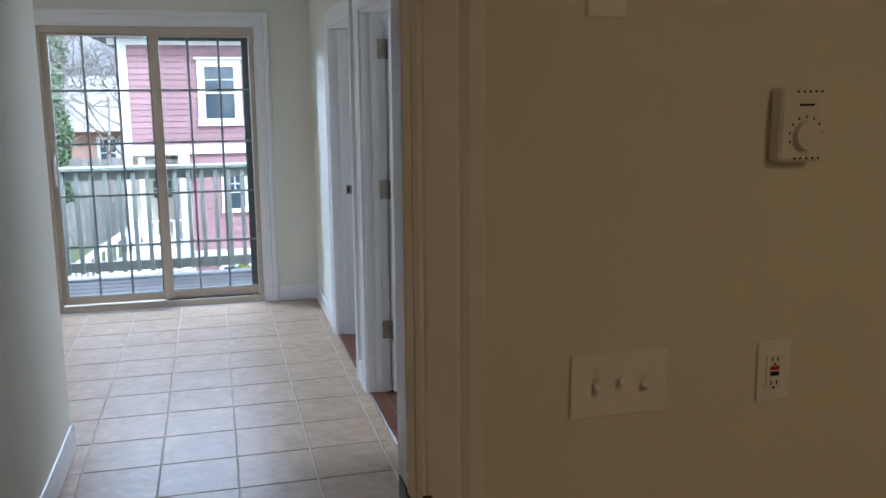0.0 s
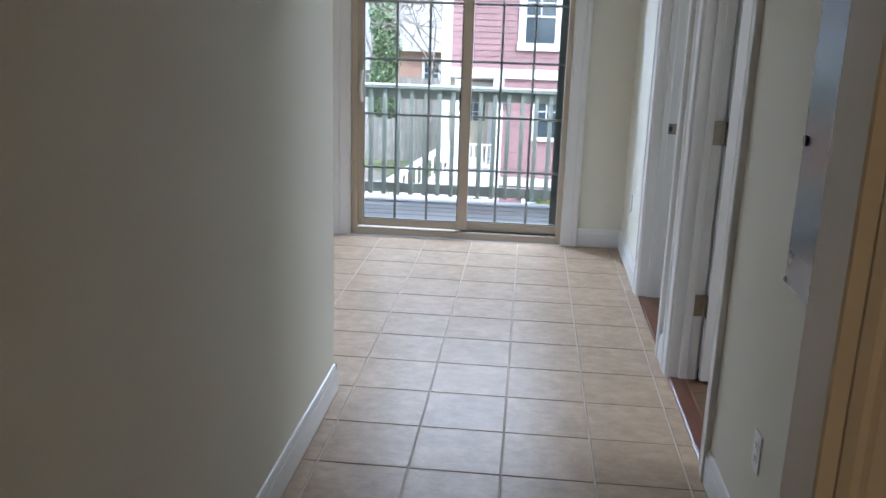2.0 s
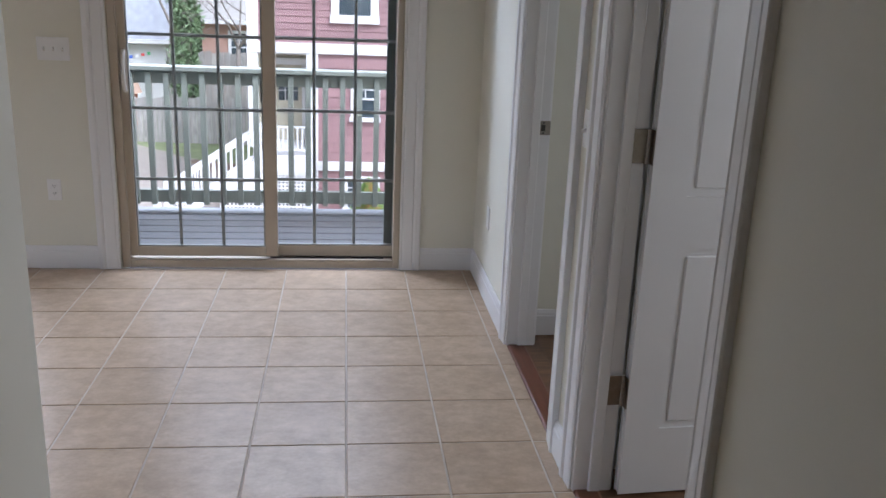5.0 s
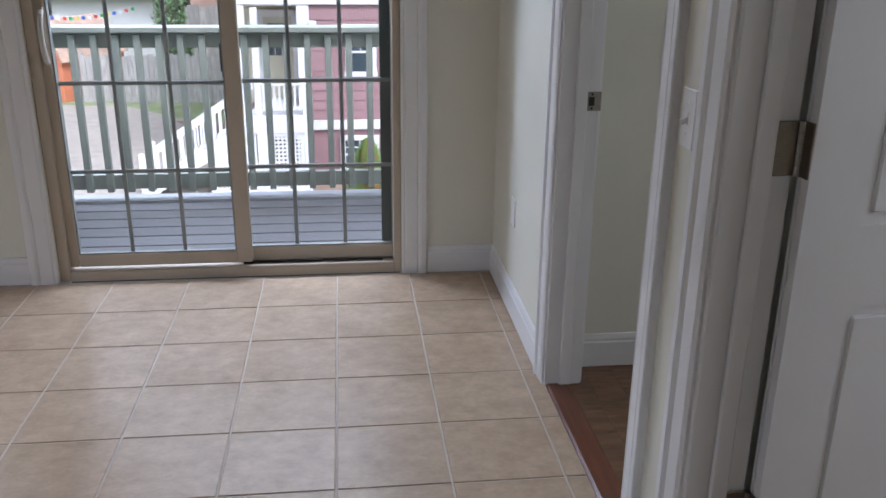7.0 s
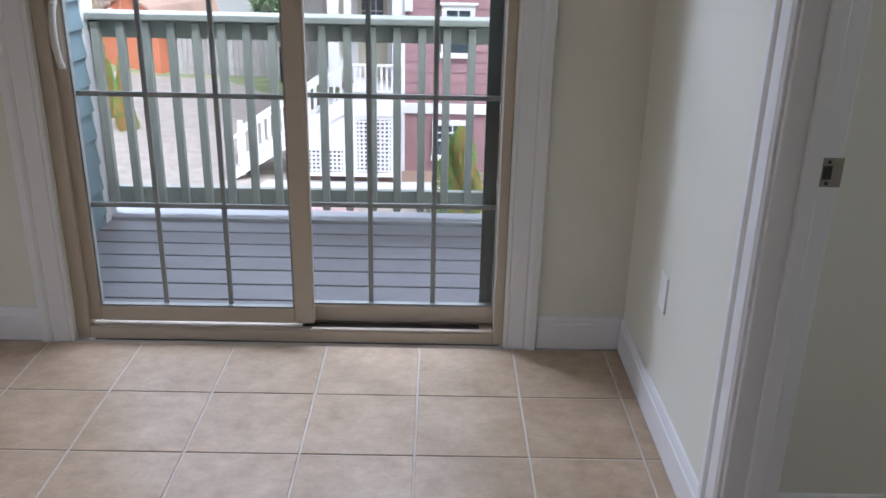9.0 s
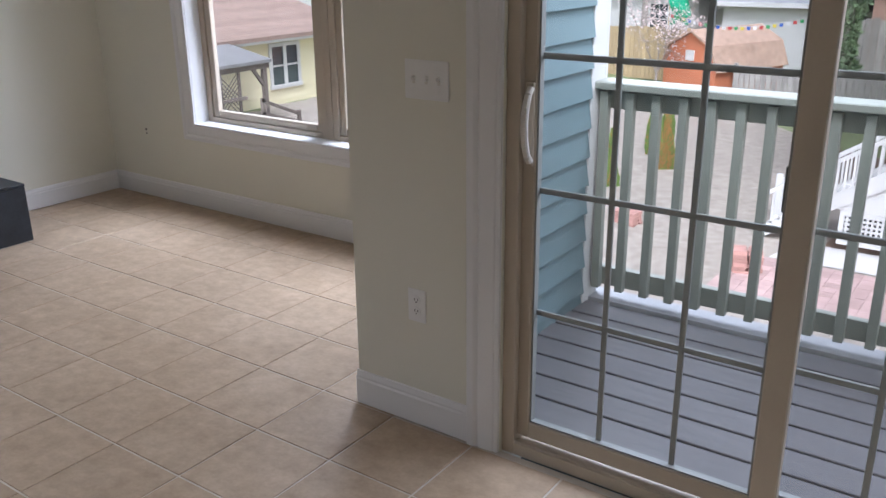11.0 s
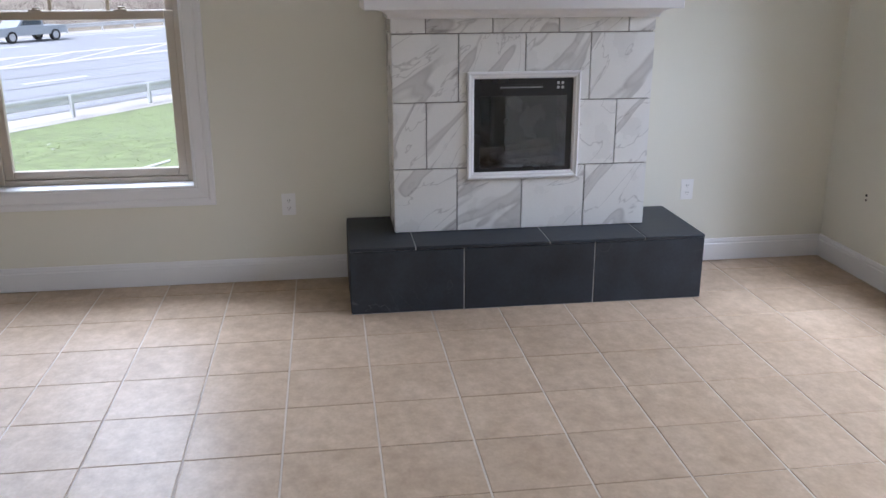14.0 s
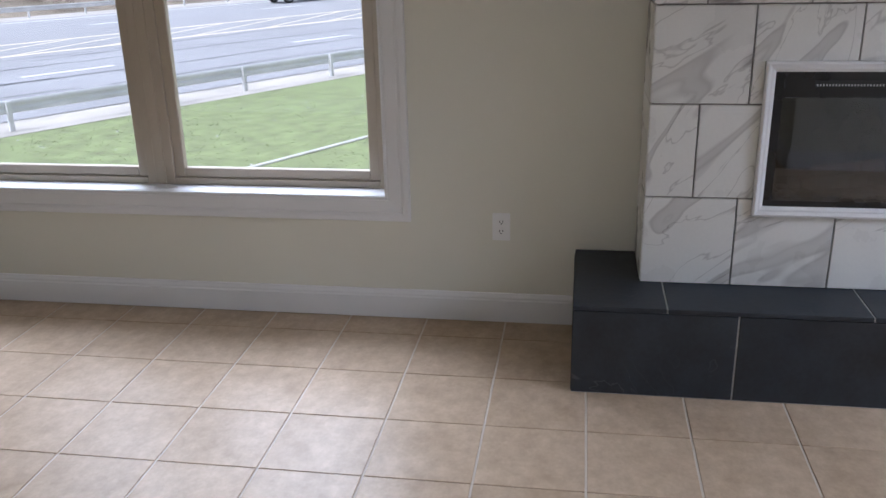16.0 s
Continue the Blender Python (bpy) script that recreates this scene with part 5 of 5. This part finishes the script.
for y in (12.4, 13.6):
    part("post", boxes((-15.61, -15.53, y - 0.04, y + 0.04, -2.72, -1.9 if y < 13 else -2.36)), DARKWOOD, cp)

# ---- shed, fences, far houses ----
sh = thing("garden_shed", "orange barn-shaped garden shed with a brown roof", "shed", pose(-9.0, 23.2, -3.2, 0, 0, -22))
gam = ((-1.0, 0), (-1.0, 1.25), (-0.78, 1.85), (0.0, 2.25), (0.78, 1.85), (1.0, 1.25), (1.0, 0))
part("wall", extrude(bmesh.new(), gam, lambda u, v: (u, 0, v), lambda u, v: (u, 3.0, v)), ORANGE, sh)
gr = ((-1.12, 1.2), (-0.82, 1.92), (0.0, 2.34), (0.82, 1.92), (1.12, 1.2), (1.06, 1.2), (0.78, 1.86), (0.0, 2.27), (-0.78, 1.86), (-1.06, 1.2))
part("roof", extrude(bmesh.new(), gr, lambda u, v: (u, -0.08, v), lambda u, v: (u, 3.1, v)), TANROOF, sh)
part("vent", boxes((-0.16, 0.16, -0.03, 0.0, 1.45, 1.75)), WHITEOUT, sh, "small white square vent")


def fence(x0, y0, x1, y1, h, z, material, label, seed, w=0.14, gap=0.012):
    rg = random.Random(seed)
    ang = math.degrees(math.atan2(y1 - y0, x1 - x0))
    L = math.hypot(x1 - x0, y1 - y0)
    f = thing("fence", label, "fence", pose(x0, y0, z, 0, 0, ang), "board fences")
    for zz in (0.3, h - 0.3):
        part("rail", boxes((0, L, 0.02, 0.06, zz - 0.04, zz + 0.04)), material, f)
    n = int(L / (w + gap))
    for i in range(n):
        hh = h + rg.uniform(-0.05, 0.04)
        part("board", boxes((i * (w + gap), i * (w + gap) + w, 0, 0.02, 0, hh)), material, f)
    for i in range(int(L / 2.4) + 1):
        part("post", boxes((i * 2.4 - 0.05, i * 2.4 + 0.05, 0.06, 0.16, 0, h + 0.08)), material, f)
    return f


fence(-7.6, 23.0, -1.2, 22.6, 1.4, -3.2, WEATHERED, "weathered grey board fence behind the yard", 7)
fence(-6.2, 27.5, -0.5, 27.0, 1.9, -2.6, WEATHERED, "tall weathered grey fence beyond the bare trees", 9, 0.2)
fence(-16.0, 26.2, -8.2, 25.6, 1.7, -2.8, TANFENCE, "tan wooden board fence behind the shed", 8)


def far_house(x0, x1, y0, y1, z0, eave, ridge, wall, roofm, label, wins=()):
    h = thing("house", label, "house")
    part("wall", boxes((x0, x1, y0, y1, z0, eave)), wall, h)
    ym = (y0 + y1) / 2
    part("roof", extrude(bmesh.new(), ((y0 - 0.4, eave - 0.05), (y0 - 0.4, eave + 0.08), (ym, ridge), (y1 + 0.4, eave + 0.08), (y1 + 0.4, eave - 0.05)), lambda u, v: (x0 - 0.4, u, v), lambda u, v: (x1 + 0.4, u, v)), roofm, h)
    part("fascia", boxes((x0 - 0.4, x1 + 0.4, y0 - 0.43, y0 - 0.4, eave - 0.06, eave + 0.1)), WHITEOUT, h)
    for a, b in wins:
        house_window(h, a, a + 0.9, b, b + 1.3, y0 - 0.004, 0.12, False)
    return h


far_house(-15.5, -6.5, 33, 41, -3, -0.9, 1.6, WHITEOUT, GREYROOF, "low white house with a wide grey roof", ((-14.2, -2.6), (-9, -2.6)))
far_house(-16.5, -11.6, 29.5, 35, -3, -0.1, 1.1, WHITEOUT, GREYROOF, "small white house with a grey roof", ((-13.0, -1.8),))
far_house(-10.5, -6.9, 30.5, 37, -3, -0.6, 4.2, WHITEOUT, BLUEROOF, "house with a steep blue-grey shingle roof", ())
far_house(-5.6, -1.0, 31, 38, -3, 0.2, 2.4, BRICKWALL, WEATHERED, "old brick house behind the bare trees", ((-4.6, -1.4), (-3.9, -1.4)))
far_house(-44, -27, 25, 33, -2.8, 3.2, 5.6, WHITEOUT, GREYROOF, "tall pale house beyond the bungalow", ((-31, 0.2), (-33, 0.2), (-36, 0.2), (-29, 0.2), (-38.5, 0.2)))
bn = thing("banner_flag", "green cloth banner on a thin pole", "flag", pose(-10.2, 24.4, -3.0))
bm = bmesh.new()
cyl(bm, (0, 0, 0), (0, 0, 4.2), 0.02, seg=8)
part("pole", bm, TANFENCE, bn)
rows = []
for i in range(14):
    for jj in range(4):
        def P(a, b):
            return Vector((0.03 + b * 0.15 + 0.06 * math.sin(a * 0.8), 0.05 * math.sin(a * 0.9 + b), 2.15 + a * 0.13))
        rows.append([P(i, jj), P(i, jj + 1), P(i + 1, jj + 1), P(i + 1, jj)])
quads("cloth", rows, GREENCLOTH, bn)
FLAGC = [mat("flag_" + n, c, 0.8, var=0.05, bump=0) for n, c in (("blue", (0.05, 0.12, 0.45)), ("white", (0.75, 0.75, 0.75)), ("red", (0.5, 0.05, 0.05)), ("green", (0.05, 0.3, 0.1)), ("yellow", (0.7, 0.55, 0.08)))]
fl = thing("bunting", "string of small coloured prayer flags", "bunting")
pa, pb = Vector((-10.4, 24.3, -0.45)), Vector((-5.9, 23.6, -0.45))
bm = bmesh.new()
prev = pa
for i in range(1, 25):
    f = i / 24
    q = pa.lerp(pb, f) - Vector((0, 0, 0.35 * math.sin(math.pi * f)))
    cyl(bm, prev, q, 0.008, seg=5)
    if i < 24:
        part("flag", boxes((q.x - 0.05, q.x + 0.05, q.y, q.y + 0.004, q.z - 0.10, q.z)), FLAGC[i % 5], fl)
    prev = q
part("string", bm, WHITEOUT, fl)

# ---- trees and shrubs ----
bare_tree(-3.6, 25.5, -3.0, 8.5, 0.085, 6, 21, (0.1, -0.1), "bare grey tree with many fine branches")
bare_tree(-2.7, 24.2, -3.0, 7.5, 0.075, 5, 27, (-0.15, -0.1), "bare grey tree beside the red house")
bare_tree(-6.3, 28.5, -2.8, 9.5, 0.12, 4, 22, (0.1, 0.1), "bare tree behind the fence")
bare_tree(-12.5, 28.0, -2.8, 9.0, 0.12, 4, 23, (0.0, 0.1), "bare grey tree beyond the shed")
bare_tree(-10.0, 23.2, -3.1, 3.0, 0.05, 3, 24, (0.0, 0.0), "small tree with pale pink blossom", BLOSSOM, 900)
iv = thing("tree", "tall tree trunk covered in green ivy", "tree", pose(-5.1, 24.4, -3.0))
rows = []
limb(rows, (0, 0, 0), (0.1, 0, 8.5), 0.22, 0.12, 10)
quads("trunk", rows, BARK, iv)
rows = []
rg = random.Random(31)
for i in range(8000):
    a, z = rg.uniform(0, 6.283), rg.uniform(0.6, 8.3)
    r = 0.36 + 0.10 * math.sin(z * 2.3 + a) + rg.gauss(0, 0.07)
    rows.append(leaf((r * math.cos(a), r * math.sin(a), z), rg.uniform(0.05, 0.10), rg))
quads("ivy", rows, IVY, iv)


def arborvitae(x, y, h, w, label, seed, dry=0.2):
    rg = random.Random(seed)
    t = thing("shrub", label, "shrub", pose(x, y, -3.2), "shrubs in the yard")
    rows = []
    limb(rows, (0, 0, 0), (0, 0, h * 0.8), 0.035, 0.01, 6)
    quads("trunk", rows, BARK, t)
    for nm, m, n, bias in (("foliage", CONIFER, 6500, 0), ("dry_foliage", RUST, int(5000 * dry), 1)):
        rows = []
        for i in range(n):
            f = rg.random() ** 0.8
            z = h * (0.05 + 0.95 * f)
            a = rg.uniform(0, 6.283) if not bias else rg.gauss(-1.2, 0.6)
            r = w * (1 - f) ** 0.6 * (0.75 + 0.25 * math.sin(3 * a + z * 5)) * rg.uniform(0.35, 1.25)
            c = Vector((r * math.cos(a), r * math.sin(a), z))
            d = Vector((0.35 * math.cos(a), 0.35 * math.sin(a), 1)).normalized() * rg.uniform(0.05, 0.11)
            e = d.orthogonal().normalized() * rg.uniform(0.010, 0.024)
            rows.append([c - e, c + e, c + d])
        quads(nm, rows, m, t)
    return t


arborvitae(0.42, 10.15, 1.55, 0.52, "green arborvitae with dry orange patches", 41, 0.28)
arborvitae(-6.95, 13.5, 1.25, 0.16, "slender green arborvitae at the gravel's edge", 42, 0.1)
arborvitae(-6.6, 15.5, 1.6, 0.22, "arborvitae turned dry and orange", 43, 0.6)
arborvitae(-7.3, 16.6, 1.4, 0.22, "green arborvitae in the gravel yard", 44, 0.3)
arborvitae(1.7, 12.85, 0.45, 0.4, "low green shrub beside the house", 45, 0.1)

# ---- road ----
RD, RN = Vector((-0.849, 0.528, 0)), Vector((-0.528, -0.849, 0))


def road_pt(s, n, z=0.0):
    p = RD * s + RN * n
    return Vector((p.x, p.y, -2.7 + z))


def strip(name, n0, n1, lift, material, label, category, s0=-130, s1=200, dash=0, length=0):
    bm = bmesh.new()
    seg = [(s0, s1)] if not dash else [(s0 + i * dash, s0 + i * dash + length) for i in range(int((s1 - s0) / dash))]
    for a, b in seg:
        vs = [bm.verts.new(road_pt(*q, lift)) for q in ((a, n0), (b, n0), (b, n1), (a, n1))]
        f = bm.faces.new(vs)
        f.normal_update()
        if f.normal.z < 0:
            f.normal_flip()
    return solid(name, bm, material, label, category)


strip("road_shoulder", 23.2, 60.5, 0.012, SHOULDER, "sandy gravel road shoulder", "road")
strip("road", 25.0, 57.0, 0.03, ASPHALT, "wide worn grey asphalt road", "road")
strip("road_line", 26.6, 26.84, 0.038, LINEW, "worn white edge line on the road", "road marking")
strip("road_line_far", 55.6, 55.8, 0.038, LINEW, "white edge line at the road's far side", "road marking")
strip("road_line_dashed", 32.6, 32.8, 0.038, LINEW, "dashed white lane line", "road marking", dash=12, length=3.5)
strip("road_line_dashed_far", 50.2, 50.4, 0.038, LINEW, "dashed white lane line of the far lanes", "road marking", dash=12, length=3.5)
strip("road_line_median", 39.0, 39.34, 0.038, LINEY, "yellow median line", "road marking")
strip("road_line_median_far", 43.6, 43.94, 0.038, LINEY, "yellow median line of the far side", "road marking")
bm = bmesh.new()
for i in range(72):
    s = -120 + i * 4.4
    vs = [bm.verts.new(road_pt(*q, 0.038)) for q in ((s, 39.3), (s + 0.4, 39.3), (s + 9.4, 43.5), (s + 9.0, 43.5))]
    f = bm.faces.new(vs)
    f.normal_update()
    if f.normal.z < 0:
        f.normal_flip()
solid("road_hatching", bm, LINEY, "yellow diagonal median hatching", "road marking")

rg = random.Random(19)
rows = []
for n0, a, b in ((28.6, -20, 40), (30.3, -30, 14), (31.4, 6, 50), (34.6, -10, 44), (36.5, -24, 20), (37.9, 0, 60)):
    q, n = a, n0
    while q < b:
        q2, n2 = q + rg.uniform(0.6, 1.8), n + rg.gauss(0, 0.10)
        w = rg.uniform(0.03, 0.09)
        if rg.random() < 0.85:
            rows.append([road_pt(q, n - w, 0.036), road_pt(q2, n2 - w, 0.036), road_pt(q2, n2 + w, 0.036), road_pt(q, n + w, 0.036)])
        q, n = q2, n2
tagged(quads("road_cracks", rows, mat("crack_sealer", (0.07, 0.07, 0.075), 0.7, var=0.2)), "dark tar-sealed cracks along the asphalt", "road cracks", kind="stuff")


def guardrail(n, s0, s1, spacing, label, first, near=False):
    g = thing("guardrail", label, "guardrail", group="road guardrails")
    prof = ((0, 0.42), (0.03, 0.46), (0.03, 0.52), (0.0, 0.56), (0.0, 0.60), (0.03, 0.64), (0.03, 0.70), (0, 0.74), (-0.012, 0.74), (0.018, 0.69), (0.018, 0.65), (-0.012, 0.61), (-0.012, 0.55), (0.018, 0.51), (0.018, 0.47), (-0.012, 0.42))
    part("beam", extrude(bmesh.new(), prof, lambda u, v: road_pt(s0, n - u, v), lambda u, v: road_pt(s1, n - u, v)), GALV, g)
    bm = bmesh.new()
    box(bm, -0.05, 0.05, -0.06, 0.06, 0, 0.72)
    bmesh.ops.rotate(bm, verts=bm.verts, cent=(0, 0, 0), matrix=Matrix.Rotation(math.atan2(RD.y, RD.x), 3, "Z"))
    pmh = mesh("post", bm, GALV)
    s = first
    while s < s1:
        ob = new("post", pmh)
        ob.parent = g
        ob.location = road_pt(s, n + (-0.08 if near else 0.08))
        s += spacing
    return g


S2 = Vector((-26.81, -11.41, 0)).dot(RD)
guardrail(23.9, -60, 90, 3.5, "galvanised steel guardrail along the lawn", S2 - 3.5 * 20, True)
guardrail(59.0, -80, 120, 3.8, "galvanised guardrail across the road", -76)
solid("kerb", extrude(bmesh.new(), ((0, 0), (0, 0.03), (0.1, 0.05), (0.15, 0.03), (0.15, 0)), lambda u, v: (-17.5 - u, -7.9, -2.7 + v), lambda u, v: (-22.0 - u, -5.3, -2.7 + v)), CONCRETE, "pale kerb edging in the lawn", "kerb")
# brush beyond the road
rows = []
rg = random.Random(77)
for i in range(230):
    s, n = rg.uniform(-90, 110), rg.uniform(60.5, 74)
    h = rg.uniform(1.5, 4.2)
    c = road_pt(s, n)
    for k in range(34):
        a = rg.uniform(0, 6.283)
        d = Vector((math.cos(a) * rg.uniform(0.1, 0.7), math.sin(a) * rg.uniform(0.1, 0.7), 1)).normalized()
        p0 = c + Vector((rg.gauss(0, 0.4), rg.gauss(0, 0.4), 0))
        q = p0 + d * h * rg.uniform(0.5, 1)
        e = d.orthogonal().normalized() * 0.03
        rows.append([p0 - e, p0 + e, q])
        for t in range(3):
            m0 = p0.lerp(q, rg.uniform(0.3, 0.9))
            q2 = m0 + Vector((rg.gauss(0, 0.5), rg.gauss(0, 0.5), rg.uniform(0.1, 0.8)))
            e2 = (q2 - m0).orthogonal().normalized() * 0.016
            rows.append([m0 - e2, m0 + e2, q2])
br = quads("brush", rows, TWIG)
tagged(br, "dense grey-brown leafless roadside brush", "brush", kind="stuff")
solid("backdrop_bank", extrude(bmesh.new(), ((60.5, 0), (66, 0.8), (90, 4.5), (120, 5.0), (120, -1)), lambda u, v: road_pt(-140, u, v), lambda u, v: road_pt(210, u, v)), mat("dry_bank", (0.24, 0.20, 0.15), 0.95, var=0.4, scale=0.4, fine=4, bump=0.2), "dry brown bank beyond the road", "bank")

rows = []
rg = random.Random(91)
for i in range(260):
    p = road_pt(rg.uniform(-6, 40), rg.uniform(9.5, 23))
    if p.x < -9:
        z = ground_z(p.x, p.y) + 0.02
        s = rg.uniform(0.012, 0.035)
        rows.append([(p.x - s, p.y, z), (p.x, p.y - s, z + s), (p.x + s, p.y, z), (p.x, p.y + s, z + s)])
tagged(quads("lawn_flowers", rows, WHITEOUT), "tiny white specks of flowers in the lawn", "flowers", kind="stuff")

rows = []
rg = random.Random(57)
while len(rows) < 42000:
    p = road_pt(rg.uniform(-12, 34), rg.uniform(8.5, 23.1))
    if p.x > -9:
        continue
    c = Vector((p.x, p.y, ground_z(p.x, p.y)))
    a = rg.uniform(0, 6.283)
    e = Vector((math.cos(a), math.sin(a), 0)) * rg.uniform(0.012, 0.03)
    rows.append([c - e, c + e, c + Vector((rg.gauss(0, 0.05), rg.gauss(0, 0.05), rg.uniform(0.006, 0.022)))])
tagged(quads("grass_blades", rows, mat("grass_blade", (0.235, 0.29, 0.12), 0.9, var=0.22, scale=1.2, fine=9, bump=0, tint=(0.25, 0.275, 0.13))), "short uneven green grass of the lawn", "grass", kind="stuff")

# ---- pickup truck on the far lane ----
tm = Matrix.LocRotScale(Vector((-66.6, -22.3, -2.67)), Euler((0, 0, math.atan2(-RD.y, -RD.x))), None)
tk = thing("pickup_truck", "silver pickup truck on the road's far lane", "pickup truck", tm)
body = ((-2.9, 0.5), (-2.9, 1.05), (-0.95, 1.05), (1.25, 1.08), (2.75, 1.0), (2.9, 0.9), (2.9, 0.45))
part("body", extrude(bmesh.new(), body, lambda u, v: (u, -0.95, v), lambda u, v: (u, 0.95, v)), TRUCKPAINT, tk)
cab = ((-1.0, 1.05), (-0.85, 1.78), (0.55, 1.80), (1.3, 1.08))
part("cab", extrude(bmesh.new(), cab, lambda u, v: (u, -0.85, v), lambda u, v: (u, 0.85, v)), TRUCKPAINT, tk)
for y in (-0.86, 0.85):
    part("side_window", extrude(bmesh.new(), ((-0.8, 1.15), (-0.72, 1.68), (0.45, 1.70), (1.02, 1.15)), lambda u, v: (u, y, v), lambda u, v: (u, y + 0.01, v)), HOUSEGLASS, tk)
for x in (-1.85, 1.85):
    for y in (-0.98, 0.74):
        bm = bmesh.new()
        cyl(bm, (x, y, 0.40), (x, y + 0.24, 0.40), 0.40, seg=24)
        w = part("wheel", bm, TYRE, tk)
        bm = bmesh.new()
        cyl(bm, (x, y - 0.01, 0.40), (x, y + 0.25, 0.40), 0.25, seg=16)
        part("rim", bm, GALV, w)
part("grille", boxes((2.88, 2.93, -0.6, 0.6, 0.62, 0.92)), BLACKMETAL, tk)
for y in (-0.82, 0.82):
    part("headlight", boxes((2.82, 2.92, y - 0.12, y + 0.12, 0.7, 0.9)), WHITEOUT, tk)
part("bumper", boxes((2.85, 3.02, -0.9, 0.9, 0.42, 0.6), bev=0.02), GALV, tk)

# ---- floors ----
wf = solid("floor_bedroom", boxes((XR + 0.055, 3.5, -5.439, -0.985, -0.1, -0.009)), GROUT, "brown wood plank floor in the bedrooms", "floor")
for i in range(26):
    x0 = XR + 0.055 + i * 0.105
    y0 = -5.38 - 0.3 * ((i * 7) % 5)
    while y0 < -0.99:
        y1 = min(y0 + 1.9, -0.99)
        ya = max(y0, -5.38)
        if y1 - ya > 0.05:
            c = ((x0 + 0.0525), (ya + y1) / 2)
            p = part("plank", boxes((-0.052, 0.052, ya - c[1] + 0.001, y1 - c[1] - 0.001, -0.012, 0)), WOOD, wf)
            p.location = (c[0], c[1], 0)
        y0 = y1 + 0.0 if y1 < -0.99 else 9
for a, b in DOORS:
    solid("trim", extrude(bmesh.new(), ((0.0, -0.01), (0.0, 0.002), (0.01, 0.006), (0.075, 0.006), (0.085, 0.002), (0.085, -0.01)), lambda u, v: (XR + u, a + 0.018, v), lambda u, v: (XR + u, b - 0.018, v)), WOODTRIM, "reddish wood threshold strip in a doorway", "threshold")
floor = solid("floor", boxes((-5.3, XR + 0.05, -5.65, YS + 0.01, -0.1, -0.003), (XL - 0.05, XR + 0.05, -8.25, -5.65, -0.1, -0.003), (XR + 0.05, 3.55, -8.25, -5.44, -0.1, -0.003), (XR + 0.06, 3.55, -0.93, YS + 0.01, -0.1, -0.003), (-5.3, -1.83, YS + 0.01, YN + 0.01, -0.1, -0.003)), GROUT, "beige ceramic tile floor with pale grout", "floor")
TS = G - 0.0068
bm = boxes((-TS / 2, TS / 2, -TS / 2, TS / 2, -0.008, 0))
bmesh.ops.bevel(bm, geom=[e for e in bm.edges if all(v.co.z > -0.001 for v in e.verts)], offset=0.0018, segments=1, affect="EDGES")
tile_mesh = mesh("tile", bm, TILE)
bm = boxes((-TS / 2, XR + 0.0 - 2 * G - TS / 2 - 0.003, -TS / 2, TS / 2, -0.008, 0), bev=0.0015)
edge_mesh = mesh("tile", bm, TILE)
rest = bmesh.new()
count = 0
rng = random.Random(5)
for r in range(-5, 25):
    for c in range(-16, 8):
        x, y = (c + 0.5) * G if c >= -6 else -6 * G + (c + 6.5) * 0.3295, -(r + 0.5) * G
        if y < -5.55 and (x < XL or y < -8.1) or x > 3.4:
            continue
        if r < 0 and c > -6:
            continue
        if c > 2 and y > -5.5 or c == 2 and y > -5.4 and c > 2:
            continue
        if y > -4.34 and c <= 2 and count < 300:
            ob = new("tile", edge_mesh if c == 2 else tile_mesh)
            ob.parent = floor
            ob.location = (x, y, rng.uniform(-0.0004, 0.0004))
            count += 1
        else:
            w = TS / 2
            box(rest, x - w, x + w if not (c == 2 and y > -5.4) else XR, y - w, y + w, -0.008, 0)
ob = part("tile_field", rest, TILE, floor)
ob["kind"] = "stuff"
solid("foundation", boxes((-5.305, -0.87, -5.71, 1.485, -3.35, -0.106), (-0.87, 3.61, -8.31, 0.155, -3.35, -0.106)), TEAL, "teal clad lower storey under the apartment", "foundation")
